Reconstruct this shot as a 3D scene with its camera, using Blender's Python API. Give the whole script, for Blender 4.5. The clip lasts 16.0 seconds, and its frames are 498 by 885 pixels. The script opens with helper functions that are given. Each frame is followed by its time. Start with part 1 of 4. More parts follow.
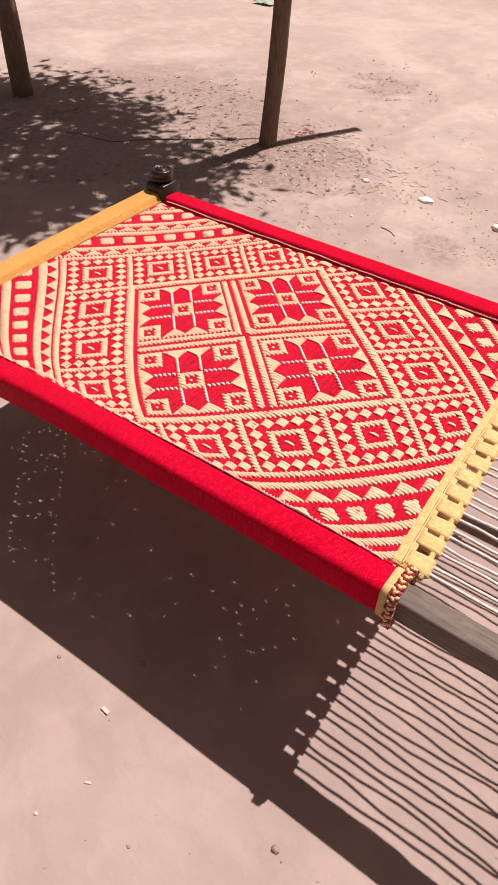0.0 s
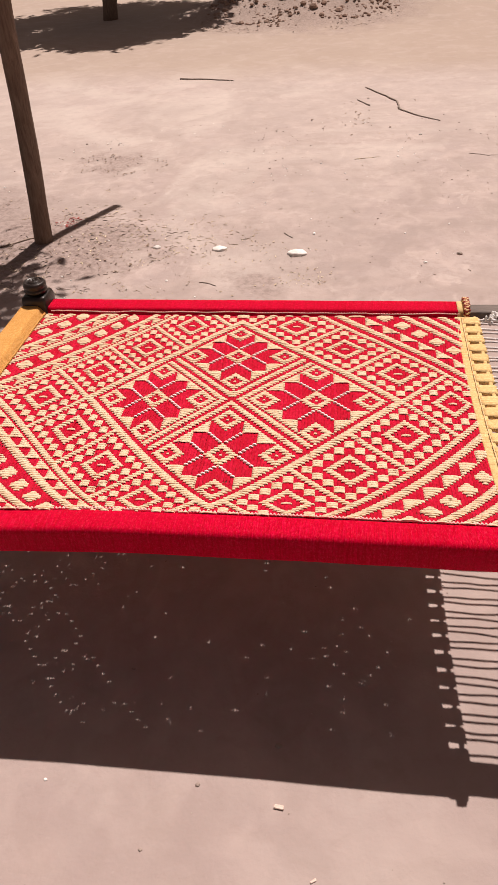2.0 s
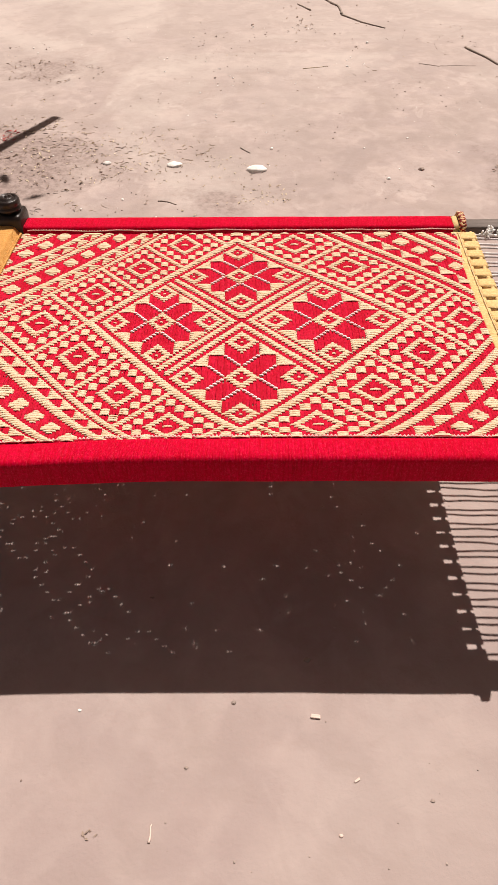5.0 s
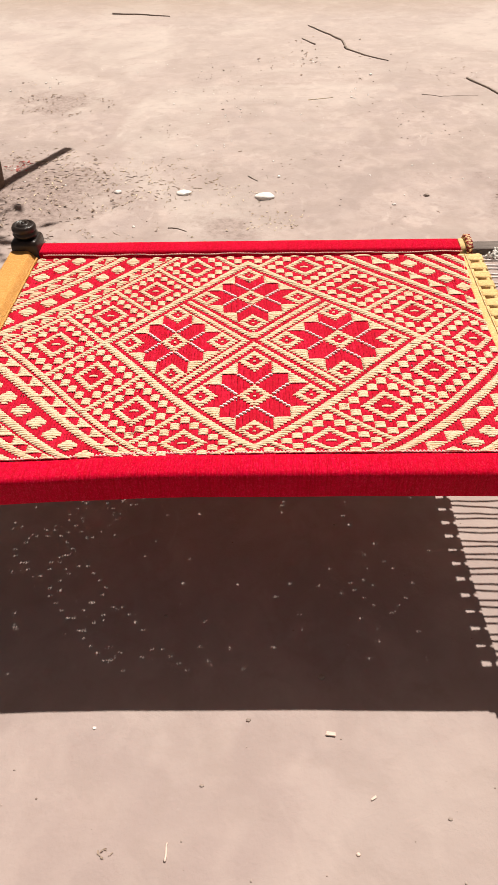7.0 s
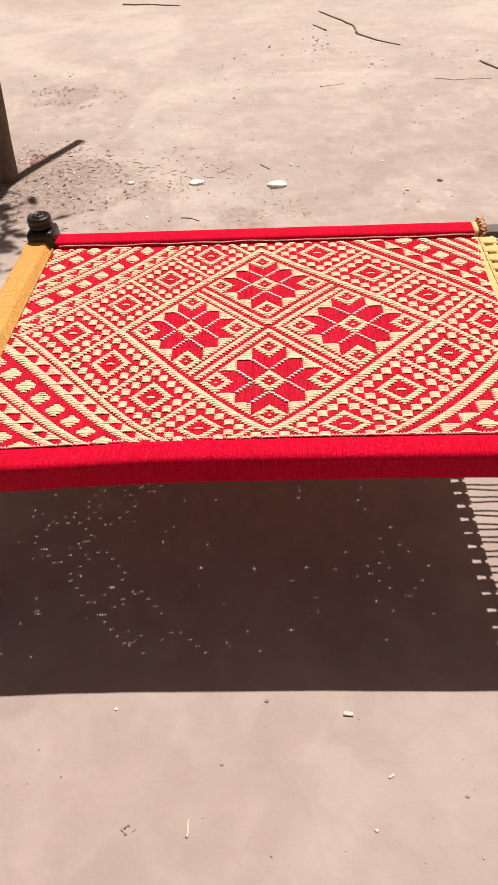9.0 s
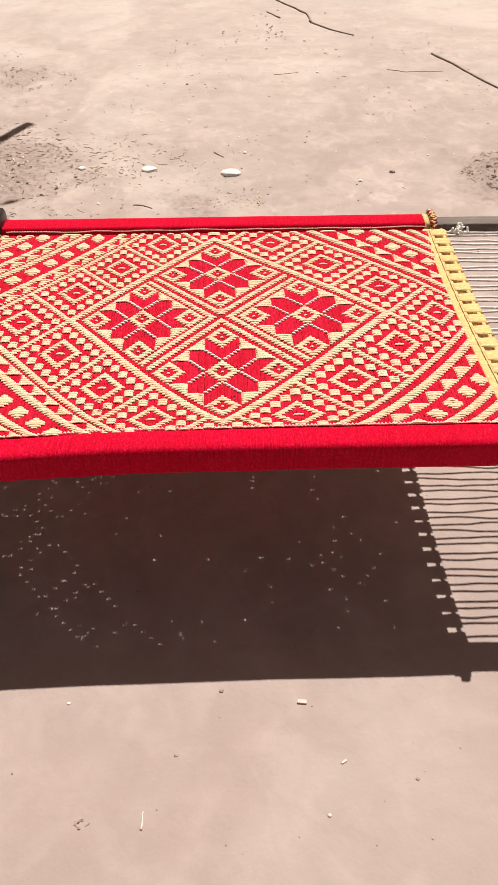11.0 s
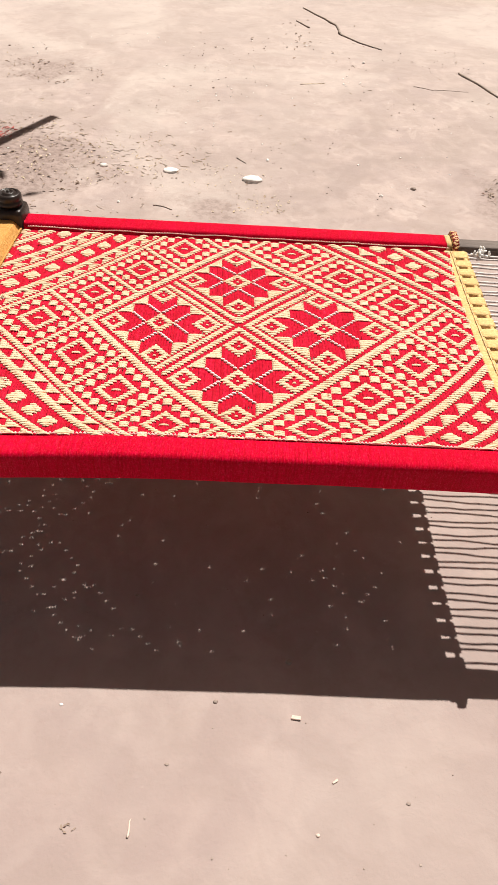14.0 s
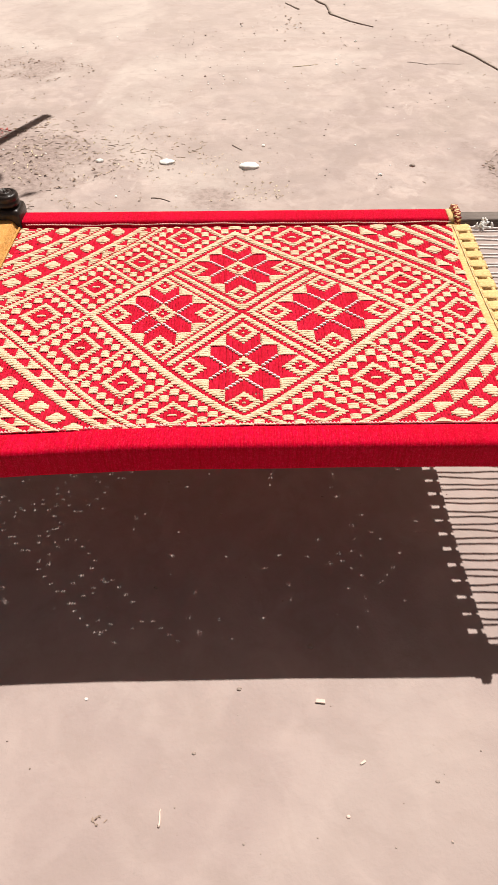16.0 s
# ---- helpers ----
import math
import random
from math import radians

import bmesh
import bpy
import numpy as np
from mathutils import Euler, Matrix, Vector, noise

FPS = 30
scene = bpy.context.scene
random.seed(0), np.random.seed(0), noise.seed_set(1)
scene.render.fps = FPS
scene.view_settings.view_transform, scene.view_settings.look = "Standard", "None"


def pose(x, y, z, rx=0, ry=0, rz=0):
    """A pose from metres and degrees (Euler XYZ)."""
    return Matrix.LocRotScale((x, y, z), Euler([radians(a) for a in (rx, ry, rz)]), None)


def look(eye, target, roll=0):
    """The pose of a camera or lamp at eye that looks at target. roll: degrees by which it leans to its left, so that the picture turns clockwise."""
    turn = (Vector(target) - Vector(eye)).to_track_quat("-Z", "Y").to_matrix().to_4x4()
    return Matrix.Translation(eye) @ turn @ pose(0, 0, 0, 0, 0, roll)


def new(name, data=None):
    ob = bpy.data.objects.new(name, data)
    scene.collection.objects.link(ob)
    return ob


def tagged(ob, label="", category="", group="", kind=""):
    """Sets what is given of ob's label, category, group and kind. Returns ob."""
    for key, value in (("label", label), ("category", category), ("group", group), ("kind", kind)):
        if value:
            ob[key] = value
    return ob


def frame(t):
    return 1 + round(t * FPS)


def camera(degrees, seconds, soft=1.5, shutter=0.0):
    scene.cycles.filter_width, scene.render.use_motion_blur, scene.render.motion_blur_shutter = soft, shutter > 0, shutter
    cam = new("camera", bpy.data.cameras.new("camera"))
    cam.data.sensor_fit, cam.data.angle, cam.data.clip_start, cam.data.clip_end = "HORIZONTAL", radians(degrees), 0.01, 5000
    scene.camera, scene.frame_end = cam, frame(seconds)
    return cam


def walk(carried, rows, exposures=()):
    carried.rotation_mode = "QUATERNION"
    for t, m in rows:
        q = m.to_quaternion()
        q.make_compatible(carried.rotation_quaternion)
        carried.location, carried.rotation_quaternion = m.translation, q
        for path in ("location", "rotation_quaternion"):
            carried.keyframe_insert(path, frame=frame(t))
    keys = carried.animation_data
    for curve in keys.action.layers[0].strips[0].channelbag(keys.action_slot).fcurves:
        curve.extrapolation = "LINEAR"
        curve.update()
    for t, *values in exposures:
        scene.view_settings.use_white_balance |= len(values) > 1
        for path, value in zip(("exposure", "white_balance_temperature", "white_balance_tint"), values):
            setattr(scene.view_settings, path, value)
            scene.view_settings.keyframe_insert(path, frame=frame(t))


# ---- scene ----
cam = camera(39.7, 16.0, soft=1.0)
PATH = [
    (0, (0.759, -1.015, 1.359), (-0.079, 0.156, -0.029), 1.7),
    (0.5, (0.584, -1.052, 1.358), (-0.12, 0.191, -0.042), -5.6),
    (1, (0.477, -1.08, 1.368), (-0.024, 0.264, -0.026), -4.1),
    (1.5, (0.343, -1.189, 1.371), (-0.034, 0.171, -0.046), -6.2),
    (2, (0.271, -1.245, 1.378), (-0.005, 0.282, 0.116), -3.9),
    (2.5, (0.218, -1.174, 1.372), (0.02, 0.32, 0.057), -2.4),
    (3, (0.198, -1.104, 1.363), (0.035, 0.326, -0.026), -3.6),
    (3.5, (0.161, -1.12, 1.36), (0.054, 0.282, -0.062), -2.6),
    (4, (0.111, -1.198, 1.366), (0.036, 0.2, -0.063), -1.6),
    (4.2, (0.098, -1.215, 1.364), (0.029, 0.184, -0.064), -0.8),
    (6.3, (0.06, -1.267, 1.357), (0.023, 0.143, -0.061), -1.1),
    (6.5, (0.057, -1.269, 1.36), (-0.001, 0.141, -0.057), -1.2),
    (7, (0.059, -1.276, 1.358), (-0.013, 0.182, -0.009), -1.4),
    (7.5, (0.059, -1.293, 1.361), (-0.015, 0.165, -0.005), -0.6),
    (8, (0.065, -1.285, 1.353), (-0.009, 0.149, -0.039), -1.1),
    (8.5, (0.062, -1.299, 1.36), (-0.047, 0.139, -0.025), -2.5),
    (9, (0.059, -1.296, 1.359), (-0.057, 0.143, -0.025), -3.3),
    (9.5, (0.061, -1.292, 1.355), (-0.021, 0.139, -0.04), -2.7),
    (10, (0.066, -1.292, 1.358), (0.029, 0.183, 0.008), -1.4),
    (10.2, (0.072, -1.291, 1.358), (0.046, 0.164, -0.014), -1.7),
    (12.3, (0.031, -1.293, 1.359), (0.083, 0.097, -0.078), 5.3),
    (12.5, (0.026, -1.288, 1.351), (0.067, 0.091, -0.098), 5.9),
    (13, (0.024, -1.276, 1.352), (0.019, 0.12, -0.08), 4.9),
    (13.5, (0.025, -1.268, 1.354), (-0.02, 0.139, -0.067), 3.8),
    (14, (0.038, -1.277, 1.363), (0.054, 0.151, -0.037), 3.9),
    (14.5, (0.045, -1.285, 1.368), (0.085, 0.157, -0.017), 3.2),
    (15, (0.046, -1.267, 1.353), (0.049, 0.131, -0.078), 1.6),
    (15.5, (0.039, -1.279, 1.354), (-0.008, 0.132, -0.062), 0.3),
    (16, (0.045, -1.278, 1.353), (0.024, 0.129, -0.067), -0.3),
]
EXPOSURES = [(0.0, 0.42, 6700, 19), (1.5, 0.33, 6650, 16), (3.8, 0.30, 6600, 15), (6.5, 0.52, 6450, 6), (10.0, 0.50, 6450, 6), (12.5, 0.60, 6400, 5), (16.0, 0.58, 6300, 6)]
walk(cam, [(t, look(eye, target, roll)) for t, eye, target, roll in PATH], EXPOSURES)

# ---- light ----
SUN = Vector((0.165, 0.46, 1.0)).normalized()
world = bpy.data.worlds.new("sky")
scene.world = world
world.use_nodes = True
wn = world.node_tree.nodes
sky = wn.new("ShaderNodeTexSky")
sky.sky_type, sky.sun_disc = 'NISHITA', False
sky.sun_elevation = math.asin(SUN.z)
sky.sun_rotation = math.atan2(SUN.x, SUN.y)
sky.dust_density = 1.5
haze = wn.new("ShaderNodeMix")
haze.data_type, haze.blend_type = 'RGBA', 'MULTIPLY'
haze.inputs[0].default_value = 1.0
haze.inputs[7].default_value = (1.0, 0.64, 0.42, 1)
world.node_tree.links.new(sky.outputs[0], haze.inputs[6])
world.node_tree.links.new(haze.outputs[2], wn["Background"].inputs[0])
wn["Background"].inputs[1].default_value = 0.056
sun_data = bpy.data.lights.new("sun", 'SUN')
sun_data.energy, sun_data.angle, sun_data.color = 4.6, radians(0.5), (1.0, 0.93, 0.86)
sun = new("sun", sun_data)
sun.matrix_world = look(SUN * 30, (0, 0, 0))


# ---- materials ----
class Mat:
    """A small builder for one node material."""
    def __init__(self, name, rough=0.8, metal=0.0, spec=0.5):
        self.m = bpy.data.materials.new(name)
        self.m.use_nodes = True
        self.t = self.m.node_tree
        self.p = self.t.nodes["Principled BSDF"]
        self.p.inputs["Roughness"].default_value = rough
        self.p.inputs["Metallic"].default_value = metal
        self.p.inputs["Specular IOR Level"].default_value = spec
        self.coord = self.t.nodes.new("ShaderNodeTexCoord").outputs["Object"]

    def link(self, a, b):
        self.t.links.new(a, b)

    def mapped(self, scale, rot=(0, 0, 0)):
        n = self.t.nodes.new("ShaderNodeMapping")
        n.inputs["Scale"].default_value = scale
        n.inputs["Rotation"].default_value = rot
        self.link(self.coord, n.inputs[0])
        return n.outputs[0]

    def noise(self, scale, detail=4, rough=0.6, vec=None, dist=0.0):
        n = self.t.nodes.new("ShaderNodeTexNoise")
        n.inputs["Scale"].default_value, n.inputs["Detail"].default_value = scale, detail
        n.inputs["Roughness"].default_value, n.inputs["Distortion"].default_value = rough, dist
        self.link(vec or self.coord, n.inputs["Vector"])
        return n.outputs[0]

    def voronoi(self, scale, vec=None):
        n = self.t.nodes.new("ShaderNodeTexVoronoi")
        n.inputs["Scale"].default_value = scale
        self.link(vec or self.coord, n.inputs["Vector"])
        return n.outputs[0]

    def wave(self, scale, axis, dist=0.3):
        n = self.t.nodes.new("ShaderNodeTexWave")
        n.bands_direction = axis
        n.inputs["Scale"].default_value, n.inputs["Distortion"].default_value = scale, dist
        n.inputs["Detail"].default_value = 1
        self.link(self.coord, n.inputs["Vector"])
        return n.outputs["Fac"]

    def ramp(self, fac, stops):
        n = self.t.nodes.new("ShaderNodeValToRGB")
        e = n.color_ramp.elements
        while len(e) < len(stops):
            e.new(0.5)
        for el, (pos, col) in zip(e, stops):
            el.position = pos
            el.color = (*col, 1) if len(col) == 3 else col
        self.link(fac, n.inputs[0])
        return n.outputs[0]

    def mix(self, fac, a, b, mode='MIX'):
        n = self.t.nodes.new("ShaderNodeMix")
        n.data_type, n.blend_type = 'RGBA', mode
        for sock, v in ((n.inputs[0], fac), (n.inputs[6], a), (n.inputs[7], b)):
            if isinstance(v, (int, float)):
                sock.default_value = v
            elif isinstance(v, tuple):
                sock.default_value = (*v, 1)
            else:
                self.link(v, sock)
        return n.outputs[2]

    def math(self, op, a, b):
        n = self.t.nodes.new("ShaderNodeMath")
        n.operation = op
        for sock, v in zip(n.inputs, (a, b)):
            if isinstance(v, (int, float)):
                sock.default_value = v
            else:
                self.link(v, sock)
        return n.outputs[0]

    def random(self):
        return self.t.nodes.new("ShaderNodeObjectInfo").outputs["Random"]

    def island(self):
        return self.t.nodes.new("ShaderNodeNewGeometry").outputs["Random Per Island"]

    def color(self, c):
        s = self.p.inputs["Base Color"]
        if isinstance(c, tuple):
            s.default_value = (*c, 1)
        else:
            self.link(c, s)
        return self

    def bump(self, h, strength=0.5, dist=0.002):
        n = self.t.nodes.new("ShaderNodeBump")
        n.inputs["Strength"].default_value, n.inputs["Distance"].default_value = strength, dist
        self.link(h, n.inputs["Height"])
        self.link(n.outputs[0], self.p.inputs["Normal"])
        return self


def thread(name, base, dark, axis, lines=330, rough=0.55, sheen=0.0, depth=0.0007, turns=False, vary=0.0, spec=0.06, glint_fleck=None):
    """Yarn or wound thread, with fine lines across the given axis."""
    m = Mat(name, rough, 0, spec)
    w = m.wave(lines, axis, 1.2)
    big = m.noise(9, 3)
    c = m.mix(m.ramp(m.noise(160, 3), [(0.3, (0, 0, 0)), (0.75, (1, 1, 1))]), base, dark)
    c = m.mix(m.ramp(w, [(0.0, (0.55, 0.55, 0.55)), (0.35, (0, 0, 0))]), c, dark)
    c = m.mix(m.ramp(big, [(0.35, (0, 0, 0)), (0.8, (0.4, 0.4, 0.4))]), c, dark)
    if turns:
        v = m.mapped((1, 0.04, 0.04) if axis == 'X' else (0.04, 1, 0.04))
        t = m.noise(260, 3, 0.7, v)
        c = m.mix(m.ramp(t, [(0.34, (0.8, 0.8, 0.8)), (0.55, (0, 0, 0))]), c, dark)
        w = m.math('ADD', m.math('MULTIPLY', t, 2.2), m.math('MULTIPLY', w, 0.5))
    # pale flecks in the colour, painting the sparkle seen on the wound rails
    if glint_fleck:
        f = m.noise(420, 3, 0.7, m.mapped((1, 0.4, 0.4)))
        c = m.mix(m.ramp(f, [(0.52, (0, 0, 0)), (0.70, (0.45, 0.45, 0.45))]), c, glint_fleck)
    if vary:
        c = m.mix(m.math('MULTIPLY', m.random(), vary), c, dark)
    m.color(c)
    m.p.inputs["Sheen Weight"].default_value = sheen
    m.bump(m.math('ADD', w, m.math('MULTIPLY', m.noise(500, 2), 0.6)), 0.8, depth)
    return m.m


# the deeper cream has the red yarn's orange bounce light mixed into its colour
CREAM, CREAM_D = (0.97, 0.81, 0.60), (0.84, 0.59, 0.38)
M_CREAM = thread("cream_yarn", CREAM, CREAM_D, 'Y', 260, 0.6, vary=0.5)
M_RED = thread("red_yarn", (0.86, 0.020, 0.078), (0.45, 0.005, 0.016), 'X', 260, 0.45, vary=0.6)
M_RED_WRAP = thread("red_wound_thread", (0.88, 0.002, 0.060), (0.58, 0.001, 0.014), 'X', 230, 0.50, 0.0, 0.0024, True, 0.0, 0.05, (0.90, 0.06, 0.12))
M_YELLOW_WRAP = thread("yellow_wound_thread", (0.84, 0.46, 0.15), (0.68, 0.31, 0.08), 'Y', 230, 0.55, 0.0, 0.0016, True, 0.0, 0.06, (0.90, 0.60, 0.28))
M_STRAP = thread("pale_yellow_yarn", (0.90, 0.67, 0.34), (0.62, 0.38, 0.15), 'Y', 120, 0.6, 0.0, 0.0012, True)
M_BAND = thread("cream_wound_thread", (0.82, 0.62, 0.32), (0.66, 0.45, 0.2), 'X', 230, 0.6)


def plain(name, a, b, scale, rough=0.7, bump=0.3, dist=0.002, spec=0.4):
    m = Mat(name, rough, 0, spec)
    m.color(m.ramp(m.noise(scale, 5), [(0.3, a), (0.7, b)]))
    m.bump(m.noise(scale * 4, 4), bump, dist)
    return m.m


M_STRING = plain("grubby_cotton_string", (0.50, 0.43, 0.41), (0.76, 0.70, 0.67), 90, 0.85)
M_WHITE_YARN = plain("pinkish_white_yarn", (0.92, 0.66, 0.66), (0.97, 0.82, 0.80), 200, 0.7, 0.2, 0.001)
M_KNOT = plain("white_cotton_knot", (0.72, 0.68, 0.64), (0.88, 0.85, 0.82), 150, 0.9, 0.6)
M_BRAID_RED = plain("dark_red_braid", (0.16, 0.012, 0.010), (0.34, 0.03, 0.02), 90, 0.6)
M_BRAID_CREAM = plain("cream_braid", (0.66, 0.42, 0.20), (0.80, 0.56, 0.30), 90, 0.6)
M_STITCH = plain("pale_pink_stitch", (0.82, 0.30, 0.30), (0.90, 0.56, 0.50), 120, 0.7)


def wood(name, a, b, stretch, rough=0.75, bump=0.5):
    m = Mat(name, rough, 0, 0.35)
    v = m.mapped(stretch)
    n = m.noise(18, 6, 0.65, v, 0.6)
    c = m.ramp(n, [(0.25, a), (0.5, tuple((p + q) / 2 for p, q in zip(a, b))), (0.75, b)])
    c = m.mix(m.ramp(m.noise(6, 3), [(0.4, (0, 0, 0)), (0.75, (0.5, 0.5, 0.5))]), c, a)
    m.color(c)
    m.bump(m.math('ADD', n, m.math('MULTIPLY', m.noise(60, 4, 0.6, v), 0.4)), bump, 0.004)
    return m.m


M_RAILWOOD = wood("weathered_grey_wood", (0.085, 0.064, 0.055), (0.22, 0.175, 0.15), (1, 8, 8))
M_LEG = wood("black_turned_wood", (0.010, 0.007, 0.006), (0.035, 0.022, 0.018), (5, 5, 1), 0.32, 0.2)
M_POLE = wood("brown_bark_pole", (0.10, 0.06, 0.042), (0.25, 0.17, 0.125), (6, 6, 0.8), 0.85, 0.8)
M_TWIG = wood("dry_grey_twig", (0.20, 0.155, 0.13), (0.40, 0.32, 0.27), (2, 2, 2), 0.9)
M_STRAW = plain("dry_straw", (0.50, 0.38, 0.25), (0.72, 0.60, 0.44), 40, 0.8)
M_CHIP = plain("pale_split_wood", (0.56, 0.42, 0.35), (0.76, 0.60, 0.52), 60, 0.85)
M_STONE_W = plain("white_stone", (0.66, 0.60, 0.55), (0.86, 0.83, 0.79), 30, 0.8, 0.5, 0.003)
M_PEBBLE = plain("brown_pebble", (0.20, 0.145, 0.12), (0.46, 0.37, 0.32), 14, 0.85, 0.5)
M_CLOD = plain("crumbled_brown_earth", (0.20, 0.125, 0.095), (0.36, 0.25, 0.20), 9, 0.95, 0.6, 0.01, 0.1)
M_LEAFDRY = plain("dry_brown_leaf", (0.25, 0.175, 0.135), (0.48, 0.37, 0.29), 20, 0.8)
M_PETAL = plain("dry_red_petal", (0.30, 0.03, 0.025), (0.48, 0.10, 0.08), 30, 0.7)
M_ROPE = plain("brown_hemp_rope", (0.14, 0.095, 0.07), (0.30, 0.22, 0.17), 60, 0.9, 0.6)
M_LEAF = plain("green_leaf", (0.03, 0.07, 0.015), (0.07, 0.12, 0.03), 6, 0.6)
M_RAG = plain("faded_green_rag", (0.22, 0.36, 0.28), (0.34, 0.48, 0.38), 20, 0.8)


def ground_material():
    m = Mat("dusty_packed_earth", 0.95, 0, 0.15)
    broad = m.noise(0.55, 5, 0.55, None, 0.4)
    mid = m.noise(3.2, 6, 0.62, None, 0.5)
    fine = m.noise(38, 5, 0.7)
    grit = m.voronoi(120)
    c = m.ramp(broad, [(0.30, (0.335, 0.252, 0.228)), (0.52, (0.412, 0.317, 0.290)), (0.72, (0.462, 0.368, 0.340))])
    c = m.mix(m.ramp(mid, [(0.36, (0.30, 0.30, 0.30)), (0.60, (0, 0, 0))]), c, (0.325, 0.250, 0.230))
    c = m.mix(m.ramp(fine, [(0.30, (0.35, 0.35, 0.35)), (0.50, (0, 0, 0))]), c, (0.250, 0.170, 0.145))
    c = m.mix(m.ramp(m.noise(95, 2, 0.5), [(0.66, (0, 0, 0)), (0.75, (0.6, 0.6, 0.6))]), c, (0.500, 0.400, 0.355))
    # soft dusty blotches and grey scuffs
    c = m.mix(m.ramp(m.noise(11, 3, 0.5, m.mapped((1, 0.7, 1), (0, 0, 0.4)), 1.0), [(0.54, (0, 0, 0)), (0.66, (0.5, 0.5, 0.5))]), c, (0.530, 0.420, 0.380))
    c = m.mix(m.ramp(m.noise(6.5, 4, 0.6, m.mapped((1, 1, 1), (0, 0, 1.7)), 0.9), [(0.30, (0.5, 0.5, 0.5)), (0.42, (0, 0, 0))]), c, (0.285, 0.212, 0.190))
    c = m.mix(m.ramp(m.noise(1.9, 3, 0.5, None, 0.8), [(0.40, (0.5, 0.5, 0.5)), (0.56, (0, 0, 0))]), c, (0.345, 0.262, 0.247))
    c = m.mix(m.ramp(m.noise(8, 2, 0.4, None, 0.5), [(0.50, (0, 0, 0)), (0.66, (0.45, 0.45, 0.45))]), c, (0.490, 0.375, 0.339))
    c = m.mix(m.ramp(m.noise(4.6, 2, 0.45, m.mapped((1, 1, 1), (0, 0, 2.1)), 0.6), [(0.36, (0.42, 0.42, 0.42)), (0.54, (0, 0, 0))]), c, (0.320, 0.243, 0.215))
    # broad pale dust sheets with soft edges
    c = m.mix(m.ramp(m.noise(0.75, 5, 0.55, m.mapped((1, 0.9, 1)), 1.2), [(0.48, (0, 0, 0)), (0.62, (0.62, 0.62, 0.62))]), c, (0.520, 0.430, 0.390))
    c = m.mix(m.ramp(m.noise(1.15, 6, 0.65, m.mapped((1, 0.9, 1), (0, 0, 0.6)), 0.8), [(0.36, (0.6, 0.6, 0.6)), (0.54, (0, 0, 0))]), c, (0.310, 0.238, 0.216))
    # the colour runs from darker on the near side to paler beyond the cot
    sep = m.t.nodes.new("ShaderNodeSeparateXYZ")
    m.link(m.coord, sep.inputs[0])
    near_to_far = m.math('ADD', m.math('MULTIPLY', sep.outputs["Y"], 0.16), m.math('MULTIPLY', m.noise(0.8, 4), 0.5))
    c = m.mix(m.ramp(near_to_far, [(0.12, (0.62, 0.62, 0.62)), (0.52, (0, 0, 0))]), c, (0.325, 0.238, 0.220))
    c = m.mix(m.ramp(near_to_far, [(0.55, (0, 0, 0)), (0.95, (0.36, 0.36, 0.36))]), c, (0.520, 0.420, 0.380))
    # browner soil past the far edge of the swept yard
    edge = m.math('ADD', sep.outputs["Y"], m.math('MULTIPLY', m.noise(0.9, 5, 0.6), 0.9))
    c = m.mix(m.ramp(m.math('MULTIPLY', edge, 0.1), [(0.58, (0, 0, 0)), (0.66, (0.7, 0.7, 0.7))]), c, (0.350, 0.258, 0.205))
    c = m.mix(m.ramp(m.noise(5.5, 3, 0.5, None, 0.9), [(0.50, (0, 0, 0)), (0.66, (0.22, 0.22, 0.22))]), c, (0.50, 0.39, 0.355))
    c = m.mix(m.ramp(m.noise(7.5, 4, 0.6, m.mapped((1, 1.6, 1), (0, 0, 1.1)), 0.7), [(0.36, (0.2, 0.2, 0.2)), (0.46, (0, 0, 0))]), c, (0.31, 0.232, 0.205))
    # darker litter-stained soil round the post
    far = m.t.nodes.new("ShaderNodeVectorMath")
    far.operation = 'DISTANCE'
    m.link(m.coord, far.inputs[0])
    far.inputs[1].default_value = (-1.15, 1.85, 0)
    ragged = m.math('ADD', far.outputs["Value"], m.math('MULTIPLY', m.noise(2.6, 6, 0.7), 1.1))
    c = m.mix(m.ramp(ragged, [(0.78, (0.8, 0.8, 0.8)), (1.16, (0, 0, 0))]), c, m.mix(m.ramp(fine, [(0.4, (0, 0, 0)), (0.6, (1, 1, 1))]), (0.205, 0.143, 0.125), (0.345, 0.256, 0.232)))
    soil = m.mix(m.ramp(fine, [(0.4, (0, 0, 0)), (0.6, (1, 1, 1))]), (0.205, 0.143, 0.125), (0.345, 0.256, 0.232))
    for place, spread, reach in (((1.40, 1.81, 0), 0.9, 0.85), ((-0.5, 9.3, 0), 1.6, 2.6), ((-2.1, 1.75, 0), 1.2, 1.7), ((-1.3, 3.2, 0), 1.0, 0.75), ((-0.75, 1.60, 0), 0.9, 0.52), ((-0.15, 1.55, 0), 0.7, 0.50)):
        near = m.t.nodes.new("ShaderNodeVectorMath")
        near.operation = 'DISTANCE'
        m.link(m.coord, near.inputs[0])
        near.inputs[1].default_value = place
        ragged = m.math('ADD', near.outputs["Value"], m.math('MULTIPLY', m.noise(4.0, 6, 0.7), spread))
        c = m.mix(m.ramp(m.math('DIVIDE', ragged, reach), [(0.80, (0.6, 0.6, 0.6)), (1.0, (0, 0, 0))]), c, soil)
    c = m.mix(1.0, c, (0.97, 1.0, 0.99), 'MULTIPLY')
    m.color(c)
    h = m.math('ADD', m.math('MULTIPLY', mid, 0.7), m.math('MULTIPLY', fine, 0.45))
    h = m.math('ADD', h, m.math('MULTIPLY', grit, 0.10))
